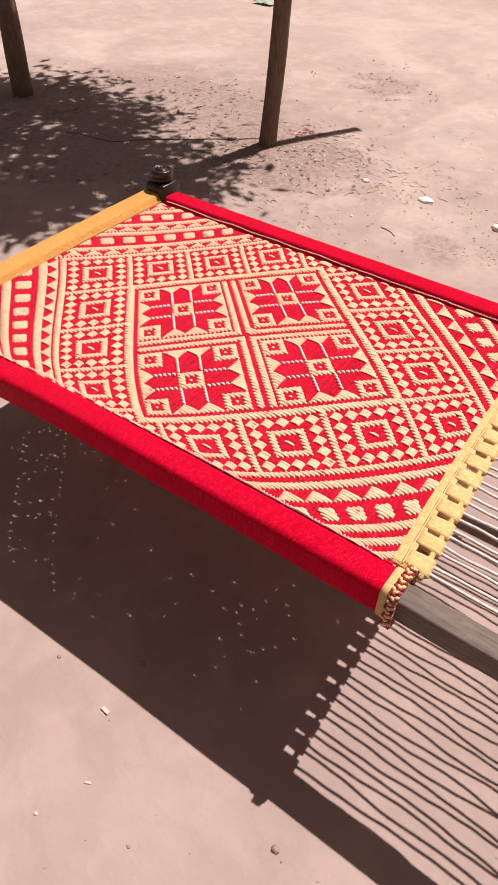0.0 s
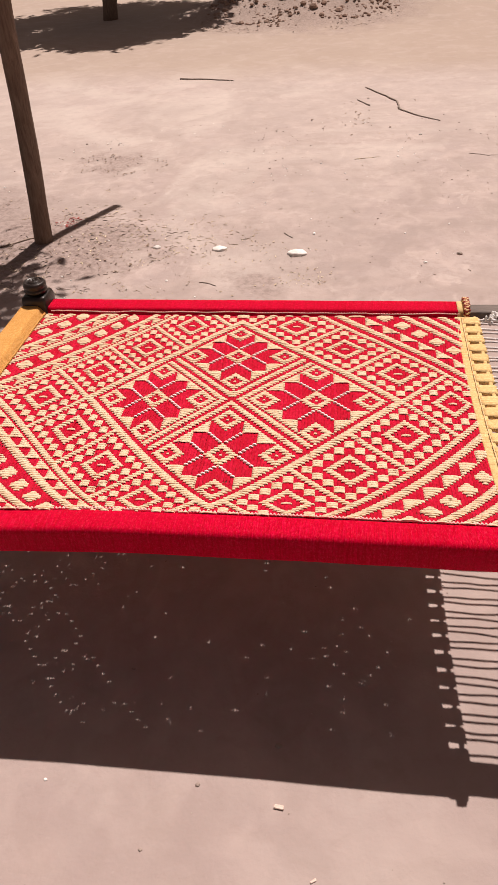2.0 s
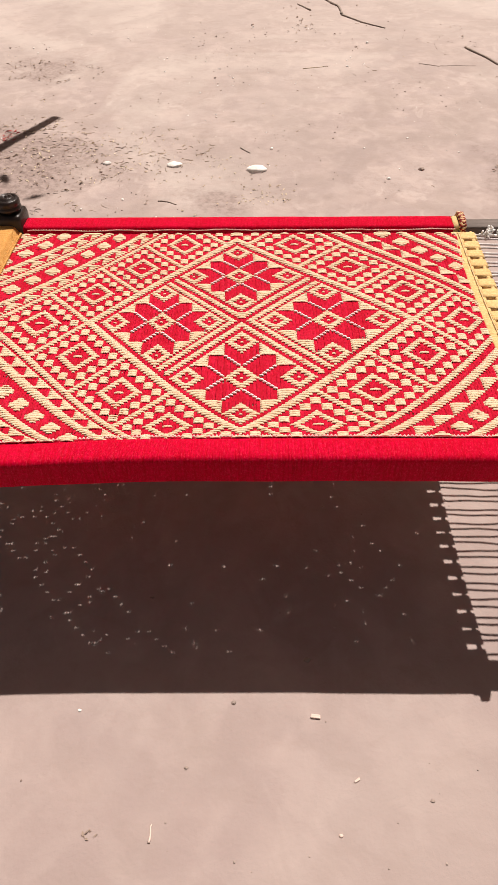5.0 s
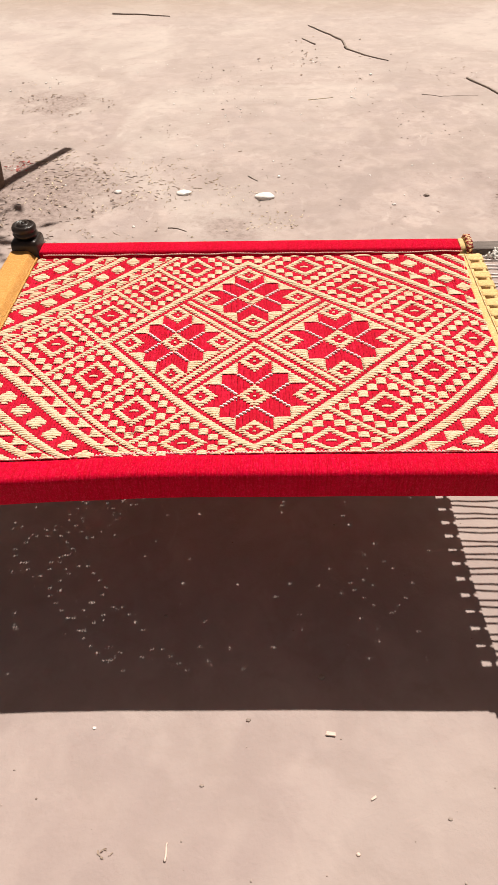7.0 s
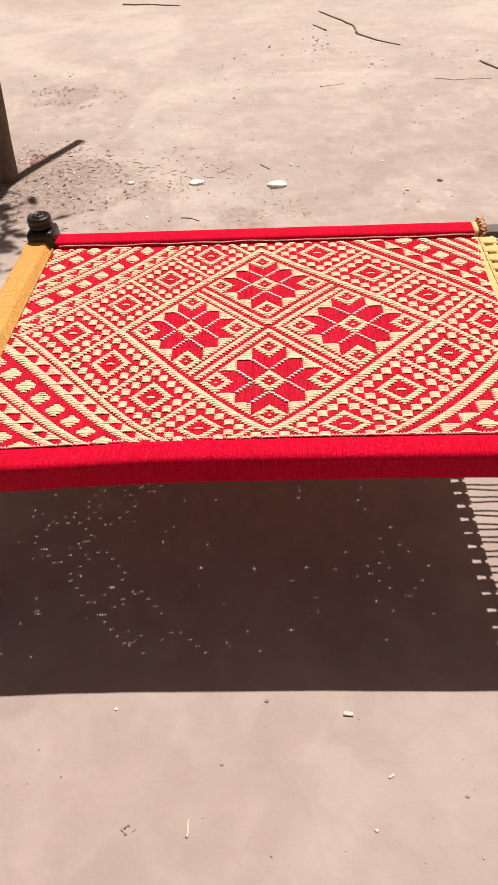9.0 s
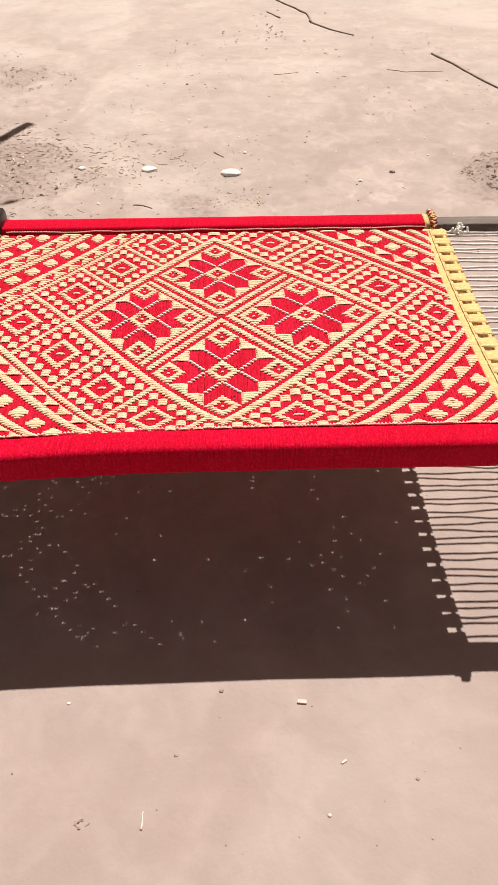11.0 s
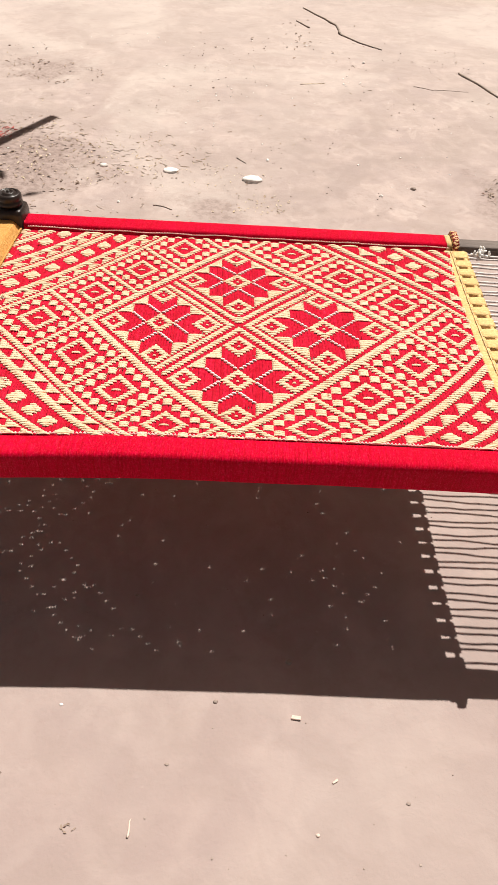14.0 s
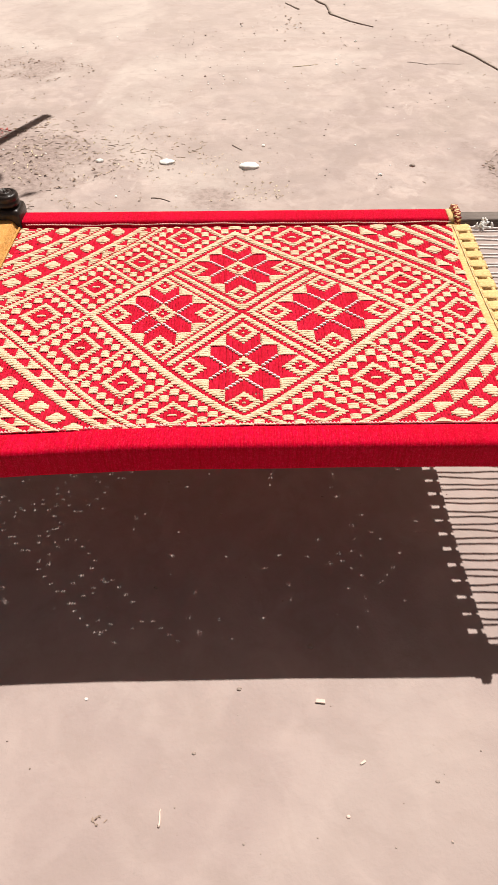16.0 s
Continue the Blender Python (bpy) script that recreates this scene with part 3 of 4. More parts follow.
def build_edges(cot):
    # pale stitches where the weave meets the side rails
    for side in (0, 1):
        pts, rad = [], []
        for k, x in enumerate(frange(-0.558, 0.55, 0.0035)):
            y = near_in(x) + 0.001 if side == 0 else far_in(x) + 0.002 - 0.003 * noise.noise((x * 14, 3, 0))
            z = near_z(x) + 0.003 if side == 0 else H + 0.006 + 0.003 * noise.noise((x * 9, 8, 0))
            pts.append((x, y + 0.0012 * (-1) ** k, z + 0.001 * noise.noise((x * 60, 1, 0))))
            rad.append(0.0021 + 0.0011 * (-1) ** k if side == 0 else 0.0014 + 0.0004 * (-1) ** k)
        v, f = tube(pts, rad, 5)
        mesh_object("edge_stitching", v, f, M_STITCH, cot, "pale stitched cord along the weave's edge")
    pts = []
    for k, y in enumerate(frange(-0.39, 0.375, 0.004)):
        pts.append((-0.5735 + 0.0012 * (-1) ** k, y, H + 0.004 - 0.014 * max(0, 0.1 - y)))
    v, f = tube(pts, [0.0026 + 0.0008 * (-1) ** k for k in range(len(pts))], 5)
    mesh_object("edge_stitching", v, f, M_YELLOW_WRAP, cot, "yellow stitched cord along the head rail")
    # foot end of the weave: a flat band, then straps round a rod
    rings = []
    for y in frange(-0.342, 0.400, 0.012):
        x = end_x(y)
        rings.append([(x + 0.008 + a, y, H + b - 0.001) for a, b in rounded(0.026, 0.007, 0.003, 3)])
    v, f = sweep_rings(rings)
    mesh_object("end_band", v, f, M_STRAP, cot, "pale yellow woven end band")
    pts = [(end_x(y) + 0.0125, y, H + 0.0040 + 0.0006 * (-1) ** k) for k, y in enumerate(frange(-0.338, 0.396, 0.005))]
    v, f = tube(pts, 0.0013, 5)
    mesh_object("seam_thread", v, f, M_BRAID_CREAM, cot, "brown seam thread")
    pts = [(end_x(y) + 0.046, y, H - 0.001) for y in frange(-0.345, 0.402, 0.02)]
    v, f = tube(pts, 0.0052, 8)
    mesh_object("end_rod", v, f, M_STRAP, cot, "rod under the straps")
    rng = random.Random(8)
    pitch = 0.0437
    count = 17
    for k in range(count):
        y = -0.318 + k * pitch + rng.uniform(-0.002, 0.002)
        w = 0.0300 + rng.uniform(-0.002, 0.002)
        x0 = end_x(y) + 0.010
        # strap bends over the rod and back
        path = [(0.0, 0.0025), (0.012, 0.0034), (0.024, 0.0042), (0.041, 0.0042), (0.048, 0.000), (0.043, -0.0065), (0.026, -0.0075), (0.006, -0.004)]
        rings = []
        for s in frange(-w / 2, w / 2, w / 5):
            puff = 0.0003 * (1 - (2 * s / w) ** 2)
            slant = -0.14 * max(0.0, 0.25 - y) * s
            ring = [(x0 + slant + px, y + s * (1 + 0.12 * max(0.0, px - 0.012) / 0.036), H + pz + puff * (1 if pz > 0 else -1)) for px, pz in path]
            rings.append(ring)
        v, f = sweep_rings(rings)
        strap = mesh_object("end_strap", v, f, M_STRAP, cot)
        # two strings from each strap to the foot rail
        for side in (-1, 1):
            ya = y + side * 0.008
            ph, amp = rng.uniform(0, 6), rng.uniform(0.002, 0.006)
            pts = []
            for x in frange(x0 + 0.030, END_X + 0.005, 0.012):
                t = (x - x0 - 0.03) / (END_X - x0 - 0.03)
                yy = ya + side * 0.0112 * min(1.0, t / 0.7) ** 1.5 + amp * math.sin(x * (15 + ph * 2.5) + ph) * math.sin(math.pi * t) + 0.0026 * noise.noise((x * 22, ya * 70, 0))
                zz = H - 0.001 - 0.004 * t + 0.012 * max(0, t - 0.93) / 0.07 + 0.0018 * noise.noise((x * 18, ya * 50, 3))
                pts.append((x, yy, zz))
            v, f = tube(pts, 0.0028, 6)
            mesh_object("tension_string", v, f, M_STRING, cot)


def braid(cot, x, centre, w, h, label):
    """A cream band and a two-coloured plait wound round the rail."""
    y, z = centre(x)
    rings = [[(xx, y + a * k, z + b * k) for a, b in rounded(w, h, 0.014, 4)] for xx, k in ((x - 0.003, 0.98), (x - 0.001, 1.03), (x + 0.009, 1.04), (x + 0.012, 0.98))]
    v, f = sweep_rings(rings)
    mesh_object("cream_band", v, f, M_BAND, cot, "cream thread band at the wrap's end")
    loop = rounded(w + 0.012, h + 0.012, 0.018, 5)
    seg = [math.dist(loop[k], loop[(k + 1) % len(loop)]) for k in range(len(loop))]
    total = sum(seg)
    plait = new("plait")
    plait.parent = cot
    tagged(plait, label)
    for lane in range(4):
        pts = []
        steps = 260
        for q in range(steps + 1):
            s = q / steps * total * 0.999
            k = 0
            while s > seg[k] and k < len(loop) - 1:
                s -= seg[k]
                k += 1
            a, b = Vector(loop[k]), Vector(loop[(k + 1) % len(loop)])
            c = a.lerp(b, min(1, s / seg[k]))
            out = c.normalized()
            ph = q / steps * math.tau * 14 + lane * math.pi / 2
            pts.append((x + 0.020 + 0.0062 * math.sin(ph), y + c.x + out.x * 0.004 * math.cos(2 * ph + lane), z + c.y + out.y * 0.004 * math.cos(2 * ph + lane)))
        v, f = tube(pts, 0.0029, 6)
        mesh_object("plait_cord", v, f, M_BRAID_RED if lane % 2 else M_BRAID_CREAM, plait)


def build_cot():
    cot = new("charpai_cot")
    tagged(cot, "low rope cot woven in red and cream flower diamonds", "cot")
    build_frame(cot)
    build_edges(cot)
    braid(cot, 0.578, near_centre, 0.061, 0.074, "plaited dark red and cream cord round the rail")
    braid(cot, 0.548, far_centre, 0.058, 0.053, "plaited dark red and cream cord round the rail")
    # bunch of loose cotton at the far corner
    rng = random.Random(2)
    bm = bmesh.new()
    for k in range(22):
        m = Matrix.Translation((0.628 + rng.gauss(0, 0.010), 0.388 + rng.gauss(0, 0.007), H + 0.008 + rng.gauss(0, 0.005))) @ Euler((rng.random() * 6, rng.random() * 6, 0)).to_matrix().to_4x4() @ Matrix.Diagonal((1.9, 0.7, 0.6, 1))
        bmesh.ops.create_icosphere(bm, subdivisions=1, radius=0.0055, matrix=m)
    part("cotton_knot", bm, M_KNOT, cot, "white loose cotton knot")
    build_weave(cot)
    build_petal_stitches(cot)
    return cot


cot = build_cot()


# ---- poles, tree and shade ----
def bent_pole(name, base, top, r0, r1, bend, seed, parent=None):
    a, b = Vector(base), Vector(top)
    pts, rad = [], []
    for k in range(25):
        t = k / 24
        p = a.lerp(b, t)
        p += Vector((noise.noise((t * 3, seed, 0)), noise.noise((t * 3, seed, 5)), 0)) * bend * math.sin(math.pi * t)
        pts.append(p)
        rad.append((r0 + (r1 - r0) * t) * (1 + 0.07 * noise.noise((t * 11, seed, 9))))
    v, f = tube(pts, rad, 12)
    return mesh_object(name, v, f, M_POLE, parent)


pole = bent_pole("shelter_pole", (-1.285, 1.915, -0.05), (-1.13, 1.95, 2.05), 0.044, 0.038, 0.015, 3)
tagged(pole, "rough brown bark post standing in the earth", "post")
# beam above the view, added to cast the dark bar across the post's foot
beam = bent_pole("unseen_beam", (-1.52, 1.35, 2.05), (-0.70, 3.38, 2.10), 0.036, 0.028, 0.09, 8)
tagged(beam, "unseen rough wooden beam on the post, added for its shadow", "beam")


def leaf_cloud(rng, centre, radii, count, size, clumps):
    """Leaves gathered in clumps inside an ellipsoid."""
    cs = []
    while len(cs) < clumps:
        p = Vector((rng.uniform(-1, 1), rng.uniform(-1, 1), rng.uniform(-1, 1)))
        if p.length < 1:
            cs.append(Vector((p.x * radii[0], p.y * radii[1], p.z * radii[2])) + Vector(centre))
    verts, faces = [], []
    for _ in range(count):
        c = rng.choice(cs) + Vector((rng.gauss(0, 0.16), rng.gauss(0, 0.16), rng.gauss(0, 0.12)))
        d = Vector((rng.gauss(0, 1), rng.gauss(0, 1), rng.gauss(0, 0.5))).normalized()
        s = d.cross(Vector((rng.gauss(0, 1), rng.gauss(0, 1), rng.gauss(0, 1)))).normalized()
        n = d.cross(s)
        L = size * rng.uniform(0.6, 1.3)
        k = len(verts)
        verts += [tuple(c), tuple(c + d * L * 0.5 + s * L * 0.22 + n * L * 0.05), tuple(c + d * L), tuple(c + d * L * 0.5 - s * L * 0.22 + n * L * 0.05)]
        faces += [(k, k + 1, k + 2), (k, k + 2, k + 3)]
    return verts, faces, cs


def tree(base, fork, centre, radii, r, leaves, size, clumps, seed, label, low=None):
    rng = random.Random(seed)
    t = new("tree")
    t.location = base
    tagged(t, label, "tree")
    rel = [tuple(Vector(p) - Vector(base)) for p in (base, fork, centre)]
    bent_pole("trunk", (0, 0, -0.05), rel[1], r, r * 0.7, 0.08, seed, t)
    v, f, cs = leaf_cloud(rng, rel[2], radii, leaves, size, clumps)
    mesh_object("crown", v, f, M_LEAF, t, smooth=False)
    if low:
        v, f, more = leaf_cloud(rng, tuple(Vector(low[0]) - Vector(base)), low[1], low[2], size, 12)
        mesh_object("crown", v, f, M_LEAF, t, smooth=False)
        cs = cs[:6] + more[:4]
    for c in cs[:10]:
        bent_pole("limb", rel[1], c, r * 0.5, 0.012, 0.12, rng.random() * 50, t)
    return t


# the crowns are out of view, placed and sized for the shade they cast
tree((-2.84, 1.66, 0), (-3.30, 1.90, 2.0), (-1.98, 2.68, 2.9), (1.15, 0.85, 0.35), 0.060, 6400, 0.10, 34, 5, "small shade tree with a dark slender trunk", ((-1.50, 2.10, 2.85), (0.55, 0.62, 0.25), 2600))
tree((-3.15, 9.3, 0), (-2.9, 9.6, 2.4), (-2.60, 10.85, 3.9), (1.75, 1.85, 0.8), 0.10, 26000, 0.17, 110, 11, "leafy tree throwing dense shade")


# ---- small things on the ground ----
def on_ground(x, y, lift=0.0):
    return Vector((x, y, ground_height(x, y) + lift))


def stone(name, x, y, size, material, seed, label, category, yaw=0.0):
    rng = random.Random(seed)
    bm = bmesh.new()
    bmesh.ops.create_icosphere(bm, subdivisions=3, radius=1.0)
    for v in bm.verts:
        k = 1 + 0.28 * noise.noise(v.co * 1.3 + Vector((seed * 3.7, 0, 0))) + 0.12 * noise.noise(v.co * 3.5 + Vector((0, seed * 2.1, 0)))
        v.co = Vector((v.co.x * size[0] * k, v.co.y * size[1] * k, max(-0.5, v.co.z) * size[2] * k))
    ob = part(name, bm, material)
    ob.matrix_world = Matrix.Translation(on_ground(x, y, size[2] * 0.38)) @ pose(0, 0, 0, 0, 0, yaw)
    return tagged(ob, label, category)


stone("white_stone", -0.375, 1.888, (0.034, 0.026, 0.010), M_STONE_W, 1, "small flat white stone lying on dusty earth", "stone")
stone("white_stone", 0.004, 1.840, (0.042, 0.032, 0.015), M_STONE_W, 2, "flat white stone chip lying on dusty earth", "stone", 10)
stone("white_stone", -0.685, 1.886, (0.018, 0.014, 0.009), M_STONE_W, 3, "tiny white stone on dusty earth", "stone")
stone("pebble", 0.750, 1.843, (0.013, 0.010, 0.008), M_PEBBLE, 4, "small dark pebble on dusty earth", "pebble")
stone("pebble", 0.013, -0.645, (0.005, 0.004, 0.003), M_PEBBLE, 5, "small dark pebble on dusty earth", "pebble")


def wood_chip(x, y, size, yaw, label):
    """A split sliver of wood with slightly uneven sides."""
    bm = bmesh.new()
    bmesh.ops.create_cube(bm, size=1.0, matrix=Matrix.Diagonal((*size, 1)))
    bmesh.ops.bevel(bm, geom=bm.edges[:], offset=min(size) * 0.18, segments=1, affect='EDGES')
    for v in bm.verts:
        v.co += Vector((0.0012 * noise.noise(v.co * 300), 0.0010 * noise.noise(v.co * 260 + Vector((5, 0, 0))), 0))
    ob = part("wood_chip", bm, M_CHIP, smooth=False)
    ob.matrix_world = Matrix.Translation(on_ground(x, y, size[2] * 0.45)) @ pose(0, 0, 0, 0, 0, yaw)
    return tagged(ob, label, "wood chip")


wood_chip(0.177, -0.670, (0.019, 0.008, 0.005), -4, "pale split wood chip lying on dusty earth")
wood_chip(0.250, -0.788, (0.012, 0.004, 0.003), 35, "tiny pale wood chip lying on dusty earth")
stone("pebble", 0.214, -0.882, (0.004, 0.003, 0.0025), M_CHIP, 11, "tiny pale pebble on dusty earth", "pebble")
stone("pebble", -0.071, -0.773, (0.004, 0.003, 0.002), M_PEBBLE, 12, "tiny brown pebble on dusty earth", "pebble")
stone("pebble", -0.296, -0.668, (0.004, 0.003, 0.002), M_STONE_W, 13, "tiny pale pebble on dusty earth", "pebble")
stone("pebble", 0.164, -0.549, (0.007, 0.006, 0.004), M_PEBBLE, 14, "small brown pebble in the cot's shade", "pebble")
stone("pebble", 0.594, -0.668, (0.008, 0.007, 0.006), M_PEBBLE, 15, "round dark pebble on dusty earth", "pebble")
stone("pebble", 0.385, -0.82, (0.004, 0.003, 0.002), M_PEBBLE, 7, "small dark pebble on dusty earth", "pebble")


def twig(points, r, label, category="twig", material=None, name="twig"):
    pts = []
    P = [Vector((x, y, 0)) for x, y in points]
    for k in range(len(P) - 1):
        for s in range(5):
            p = P[k].lerp(P[k + 1], s / 5)
            j = 0.022 * noise.noise((p.x * 8, p.y * 8, r * 100)) + 0.008 * noise.noise((p.x * 30, p.y * 30, 2))
            pts.append(on_ground(p.x + j, p.y - j, r * 0.4))
    pts.append(on_ground(P[-1].x, P[-1].y, r * 0.3))
    n = len(pts)
    v, f = tube(pts, [r * 0.66 * (1 - 0.6 * k / n) * (1 + 0.3 * noise.noise((k * 0.9, r * 300, 0))) for k in range(n)], 6)
    return tagged(mesh_object(name, v, f, material or M_TWIG), label, category)


twig([(0.556, 4.39), (0.545, 4.66), (0.407, 4.93), (0.306, 5.12)], 0.013, "forked dry grey branch lying on earth")
twig([(0.556, 4.39), (0.676, 4.22), (0.83, 4.07)], 0.010, "dry grey branch lying on earth")
twig([(0.327, 4.54), (0.247, 4.71)], 0.009, "short dry grey twig lying on earth")
twig([(1.290, 3.61), (1.415, 3.30), (1.555, 2.95), (1.745, 2.62)], 0.011, "dark dry branch lying on earth")
twig([(0.246, 3.225), (0.33, 3.245), (0.402, 3.26)], 0.004, "thin pale straw stalk lying on earth", "straw", M_STRAW, "straw")
twig([(0.95, 3.30), (1.06, 3.255), (1.14, 3.26), (1.28, 3.275)], 0.0032, "thin dry stalk lying on earth")
twig([(-1.37, 5.58), (-1.1, 5.55), (-0.86, 5.47)], 0.012, "dry stick lying on earth")
twig([(-0.405, 1.53), (-0.36, 1.52), (-0.325, 1.50)], 0.005, "dark curled dry stalk on earth")
twig([(-0.07, 2.07), (-0.03, 2.02)], 0.005, "dark dry stalk on earth")
twig([(-0.128, -0.90), (-0.124, -0.872)], 0.0035, "short pale straw on dusty earth", "straw", M_CHIP, "straw")
twig([(-1.31, 1.96), (-1.5, 1.83), (-1.79, 1.616), (-1.95, 1.48), (-2.2, 1.4)], 0.006, "thin brown tether rope lying on earth", "rope", M_ROPE, "tether_rope")


def litter(name, region, count, seed, maker, material, label, category, gap=-0.12):
    """Uncountable bits scattered over an ellipse of ground, in one object."""
    rng = random.Random(seed)
    verts, faces = [], []
    cx, cy, rx, ry = region
    for _ in range(count):
        a, d = rng.uniform(0, math.tau), math.sqrt(rng.random())
        x, y = cx + rx * d * math.cos(a), cy + ry * d * math.sin(a)
        if noise.noise((x * 1.7, y * 1.7, seed)) + 0.5 * noise.noise((x * 6, y * 6, seed)) < gap:
            continue
        v, f = maker(rng, x, y)
        k = len(verts)
        verts += v
        faces += [tuple(k + q for q in face) for face in f]
    ob = mesh_object(name, verts, faces, material, smooth=False)
    return tagged(ob, label, category, kind="stuff")


def bit_pebble(rng, x, y, big=1.0):
    r = rng.uniform(0.002, 0.006) * big * (2.0 if rng.random() < 0.06 else 1)
    g = on_ground(x, y)
    yaw, k = rng.uniform(0, 6.3), rng.uniform(0.6, 1.2)
    v = []
    for z, s in ((-0.3, 0.8), (0.3, 1.0), (0.75, 0.55)):
        for q in range(6):
            a = math.tau * q / 6 + yaw
            v.append((g.x + r * s * math.cos(a) * rng.uniform(0.8, 1.2), g.y + r * s * k * math.sin(a), g.z + r * z))
    f = [(q, (q + 1) % 6, 6 + (q + 1) % 6, 6 + q) for q in range(6)] + [(6 + q, 6 + (q + 1) % 6, 12 + (q + 1) % 6, 12 + q) for q in range(6)] + [tuple(range(12, 18))]
    return v, f


def bit_straw(rng, x, y):
    """A thin bent stalk."""
    g = on_ground(x, y, 0.0005)
    L, w, a = rng.uniform(0.006, 0.030) * (1.9 if rng.random() < 0.10 else 1), rng.uniform(0.0006, 0.0017), rng.uniform(0, 6.3)
    verts, p = [], g
    for k in range(4):
        s = Vector((-math.sin(a), math.cos(a), 0)) * w * (1.0 - 0.2 * k)
        verts += [tuple(p - s), tuple(p + s), tuple(p + Vector((0, 0, 1.6 * w)))]
        p = p + Vector((math.cos(a), math.sin(a), rng.uniform(-0.10, 0.16))) * L / 3
        a += rng.uniform(-0.7, 0.7)
    faces = [(0, 1, 2), (9, 11, 10)]
    for k in (0, 3, 6):
        faces += [(k, k + 2, k + 5, k + 3), (k + 2, k + 1, k + 4, k + 5), (k + 1, k, k + 3, k + 4)]
    return verts, faces


def bit_leaf(rng, x, y, big=1.0):
    g = on_ground(x, y, 0.001)
    L, a = rng.uniform(0.008, 0.026) * big, rng.uniform(0, 6.3)
    d, s = Vector((math.cos(a), math.sin(a), rng.uniform(0, 0.35))), Vector((-math.sin(a), math.cos(a), rng.uniform(-0.3, 0.3)))
    w = L * rng.uniform(0.08, 0.26)
    up = Vector((0, 0, L * rng.uniform(0.05, 0.22)))
    pts = [g, g + d * L * 0.35 + s * w + up, g + d * L * 0.7 + s * w * 0.7 + up, g + d * L, g + d * L * 0.7 - s * w * 0.7 + up, g + d * L * 0.35 - s * w + up, g + d * L * 0.5 + up * 0.3]
    return [tuple(p) for p in pts], [(0, 1, 6), (1, 2, 6), (2, 3, 6), (3, 4, 6), (4, 5, 6), (5, 0, 6)]


litter("gravel", (0.2, 2.6, 2.6, 1.7), 1300, 21, lambda r, x, y: bit_pebble(r, x, y, 0.8), M_PEBBLE, "scattered fine brown grit on dusty earth", "gravel", 0.16)
litter("gravel", (0.1, -0.4, 1.0, 0.6), 90, 22, lambda r, x, y: bit_pebble(r, x, y, 0.45), M_PEBBLE, "scattered fine brown grit on dusty earth", "gravel")
litter("pale_grit", (0.1, 2.6, 2.4, 1.6), 420, 31, bit_pebble, M_STONE_W, "scattered pale stone grit on dusty earth", "gravel", 0.1)
litter("straw_litter", (-0.95, 1.85, 0.8, 0.6), 800, 23, bit_straw, M_STRAW, "scattered bits of dry straw", "straw", 0.08)
litter("straw_litter", (0.4, 3.0, 2.2, 1.4), 130, 24, bit_straw, M_STRAW, "scattered bits of dry straw", "straw")
litter("twig_litter", (-1.05, 1.80, 0.65, 0.42), 300, 41, bit_straw, M_TWIG, "bits of dark dry stalk round the post", "twigs", 0.0)
litter("leaf_litter", (-1.2, 1.95, 0.6, 0.45), 330, 25, bit_leaf, M_LEAFDRY, "dry brown leaf litter round the post", "leaves")
litter("leaf_litter", (-2.0, 1.75, 0.95, 0.85), 1100, 26, lambda r, x, y: bit_leaf(r, x, y, 1.25), M_LEAFDRY, "dry brown leaf litter in the shade", "leaves")
litter("leaf_litter", (-0.6, 8.6, 1.3, 0.9), 1500, 27, lambda r, x, y: bit_leaf(r, x, y, 1.3), M_LEAFDRY, "dry leaves and rubbish on an earth bank", "leaves")
litter("clods", (-0.5, 8.9, 1.2, 0.9), 900, 43, lambda r, x, y: bit_pebble(r, x, y, 4.5), M_CLOD, "crumbled brown clods on an earth bank", "clods", -0.2)
litter("leaf_litter", (1.36, 1.81, 0.28, 0.24), 420, 29, bit_leaf, M_LEAFDRY, "dry brown leaf litter on earth", "leaves", -0.3)
litter("gravel", (1.36, 1.81, 0.28, 0.24), 260, 42, bit_pebble, M_PEBBLE, "brown grit on a low mound of earth", "gravel", -0.2)
litter("leaf_litter", (-0.234, -0.892, 0.014, 0.010), 9, 33, lambda r, x, y: bit_leaf(r, x, y, 0.42), M_LEAFDRY, "small dry tuft on dusty earth", "leaves", -2)
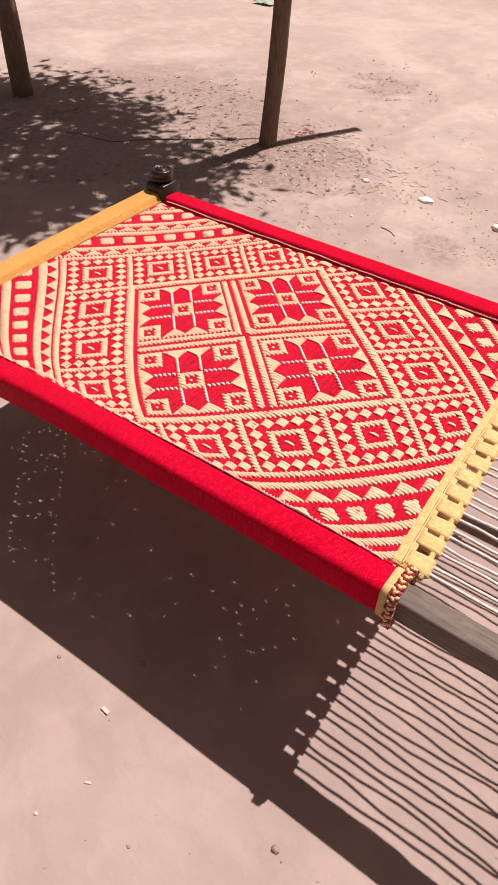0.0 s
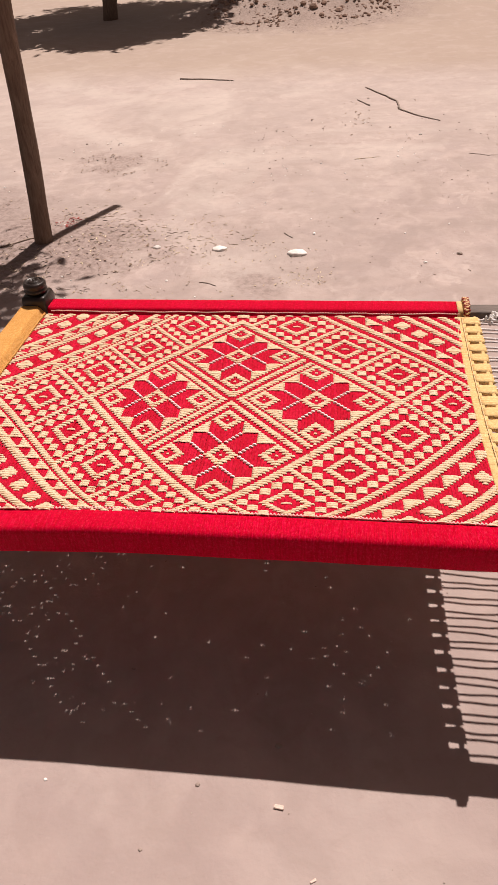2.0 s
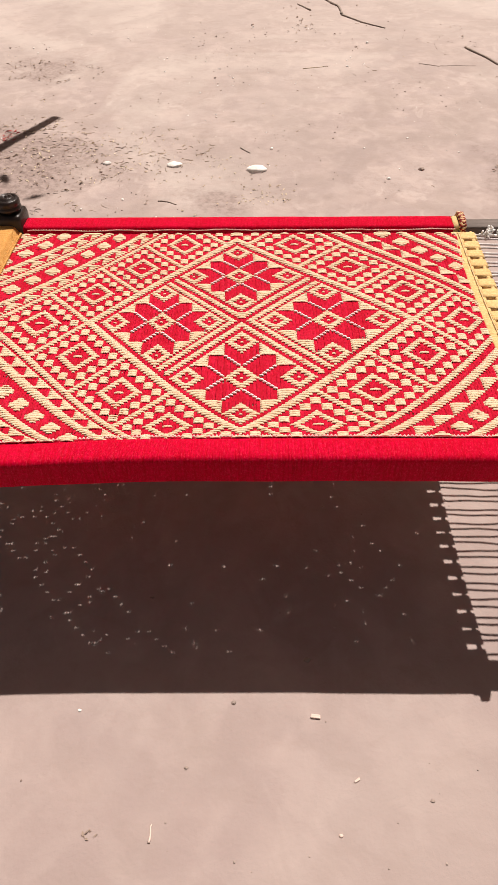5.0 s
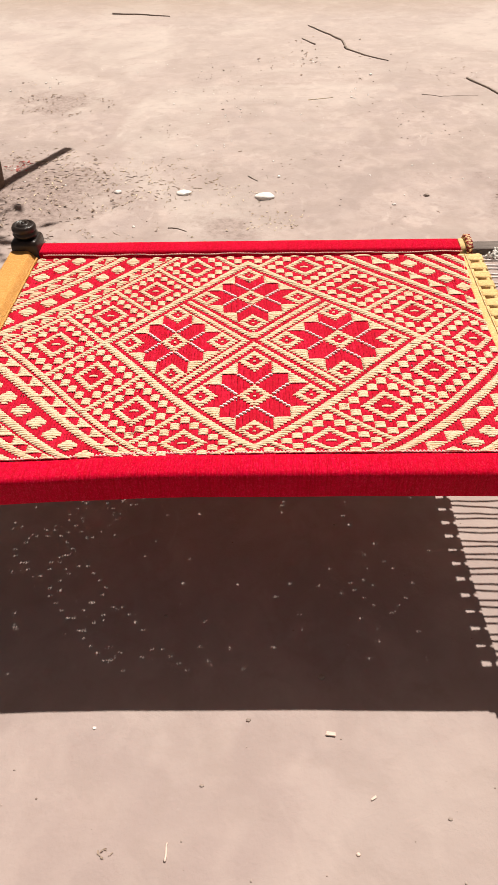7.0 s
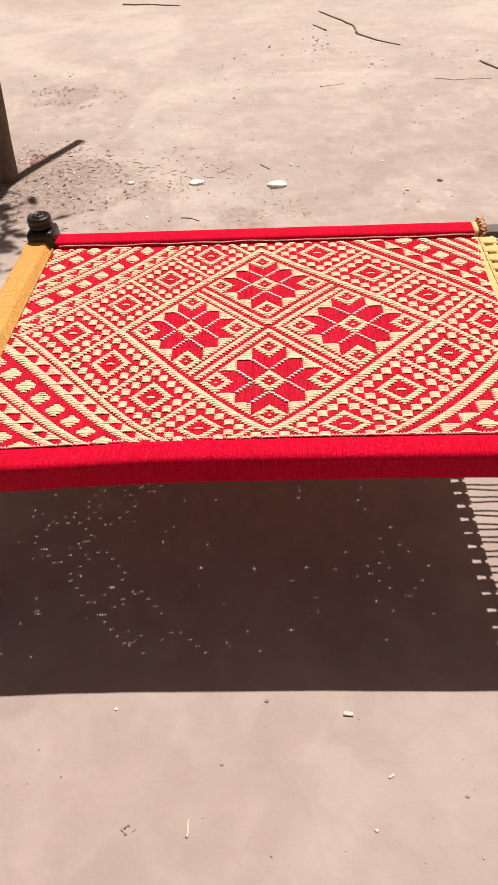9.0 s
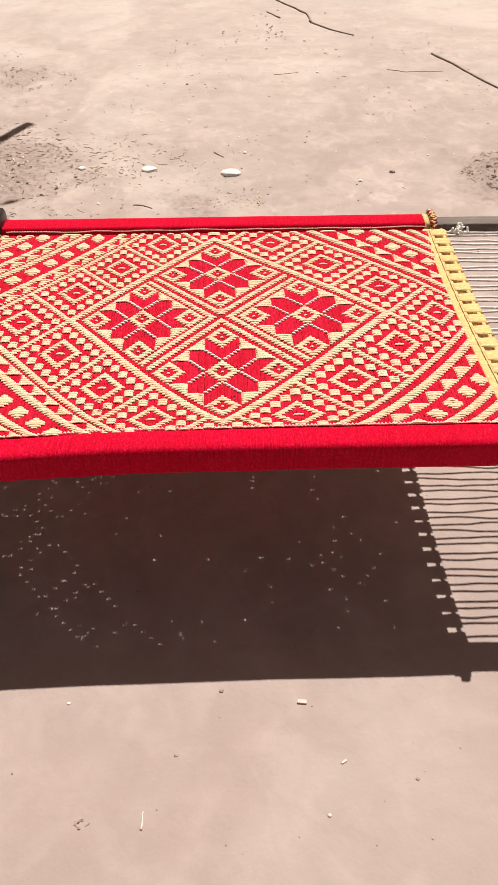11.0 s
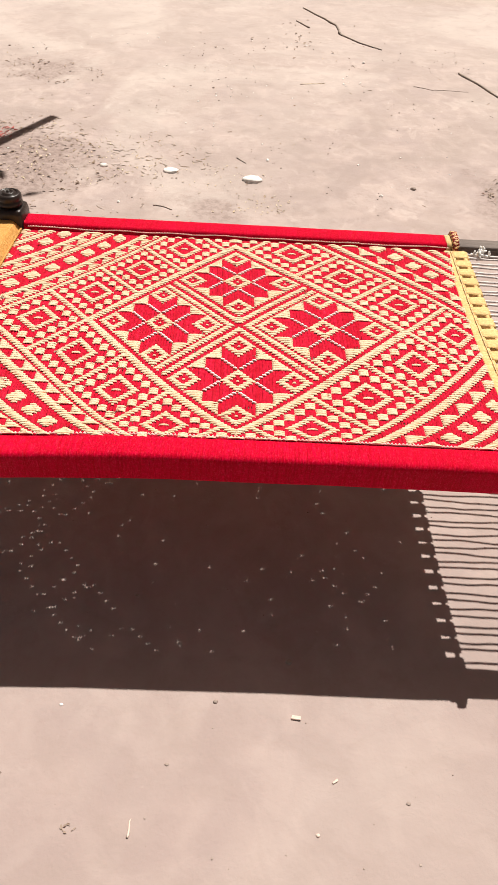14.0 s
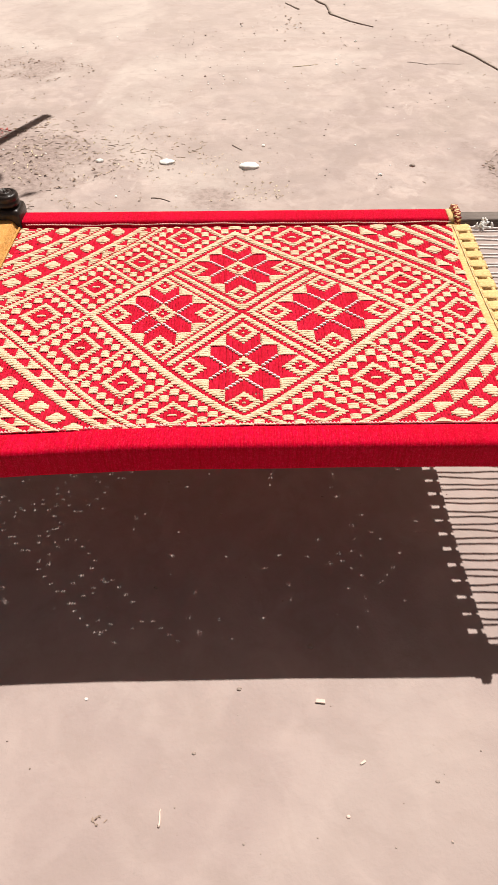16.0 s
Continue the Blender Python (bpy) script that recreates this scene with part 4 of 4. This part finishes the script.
litter("leaf_litter", (-1.35, 3.15, 0.45, 0.22), 170, 34, bit_leaf, M_LEAFDRY, "thin dry leaf litter on dusty earth", "leaves")
litter("leaf_litter", (-0.45, 1.66, 0.62, 0.26), 170, 36, lambda r, x, y: bit_leaf(r, x, y, 0.65), M_LEAFDRY, "thin dry leaf litter on dusty earth", "leaves", -0.05)
litter("pale_litter", (-0.45, 1.70, 0.70, 0.32), 240, 37, lambda r, x, y: bit_leaf(r, x, y, 0.7), M_STRAW, "pale dry flakes on dusty earth", "leaves", -0.05)
litter("pale_litter", (0.06, 1.60, 0.16, 0.10), 70, 38, lambda r, x, y: bit_leaf(r, x, y, 0.6), M_STRAW, "pale dry flakes on dusty earth", "leaves", -1)
litter("pale_litter", (-1.15, 2.05, 0.5, 0.4), 150, 39, bit_leaf, M_STRAW, "pale dry flakes round the post", "leaves")
litter("pale_litter", (0.55, 4.2, 1.0, 0.6), 150, 40, lambda r, x, y: bit_leaf(r, x, y, 1.3), M_LEAFDRY, "thin dry flakes on dusty earth", "leaves", 0.1)
litter("petal_litter", (-1.17, 2.14, 0.12, 0.08), 110, 28, bit_leaf, M_PETAL, "dry red petals beside the post", "petals")


def rag(x, y, size, seed, material, label):
    """A crumpled scrap of cloth on the ground."""
    n = 14
    verts = []
    for j in range(n):
        for i in range(n):
            u, w = (i / (n - 1) - 0.5) * size, (j / (n - 1) - 0.5) * size * 0.5
            g = on_ground(x + u + 0.03 * noise.noise((w * 9, u * 9, seed)), y + w)
            verts.append((g.x, g.y, g.z + 0.012 + 0.03 * abs(noise.noise((u * 14, w * 14, seed + 4)))))
    faces = [(j * n + i, j * n + i + 1, (j + 1) * n + i + 1, (j + 1) * n + i) for j in range(n - 1) for i in range(n - 1)]
    ob = mesh_object("cloth_scrap", verts, faces, material)
    solid = ob.modifiers.new("thickness", 'SOLIDIFY')
    solid.thickness = 0.003
    return tagged(ob, label, "cloth")


rag(-3.10, 4.42, 0.16, 3, M_RAG, "faded green scrap of cloth lying on earth")
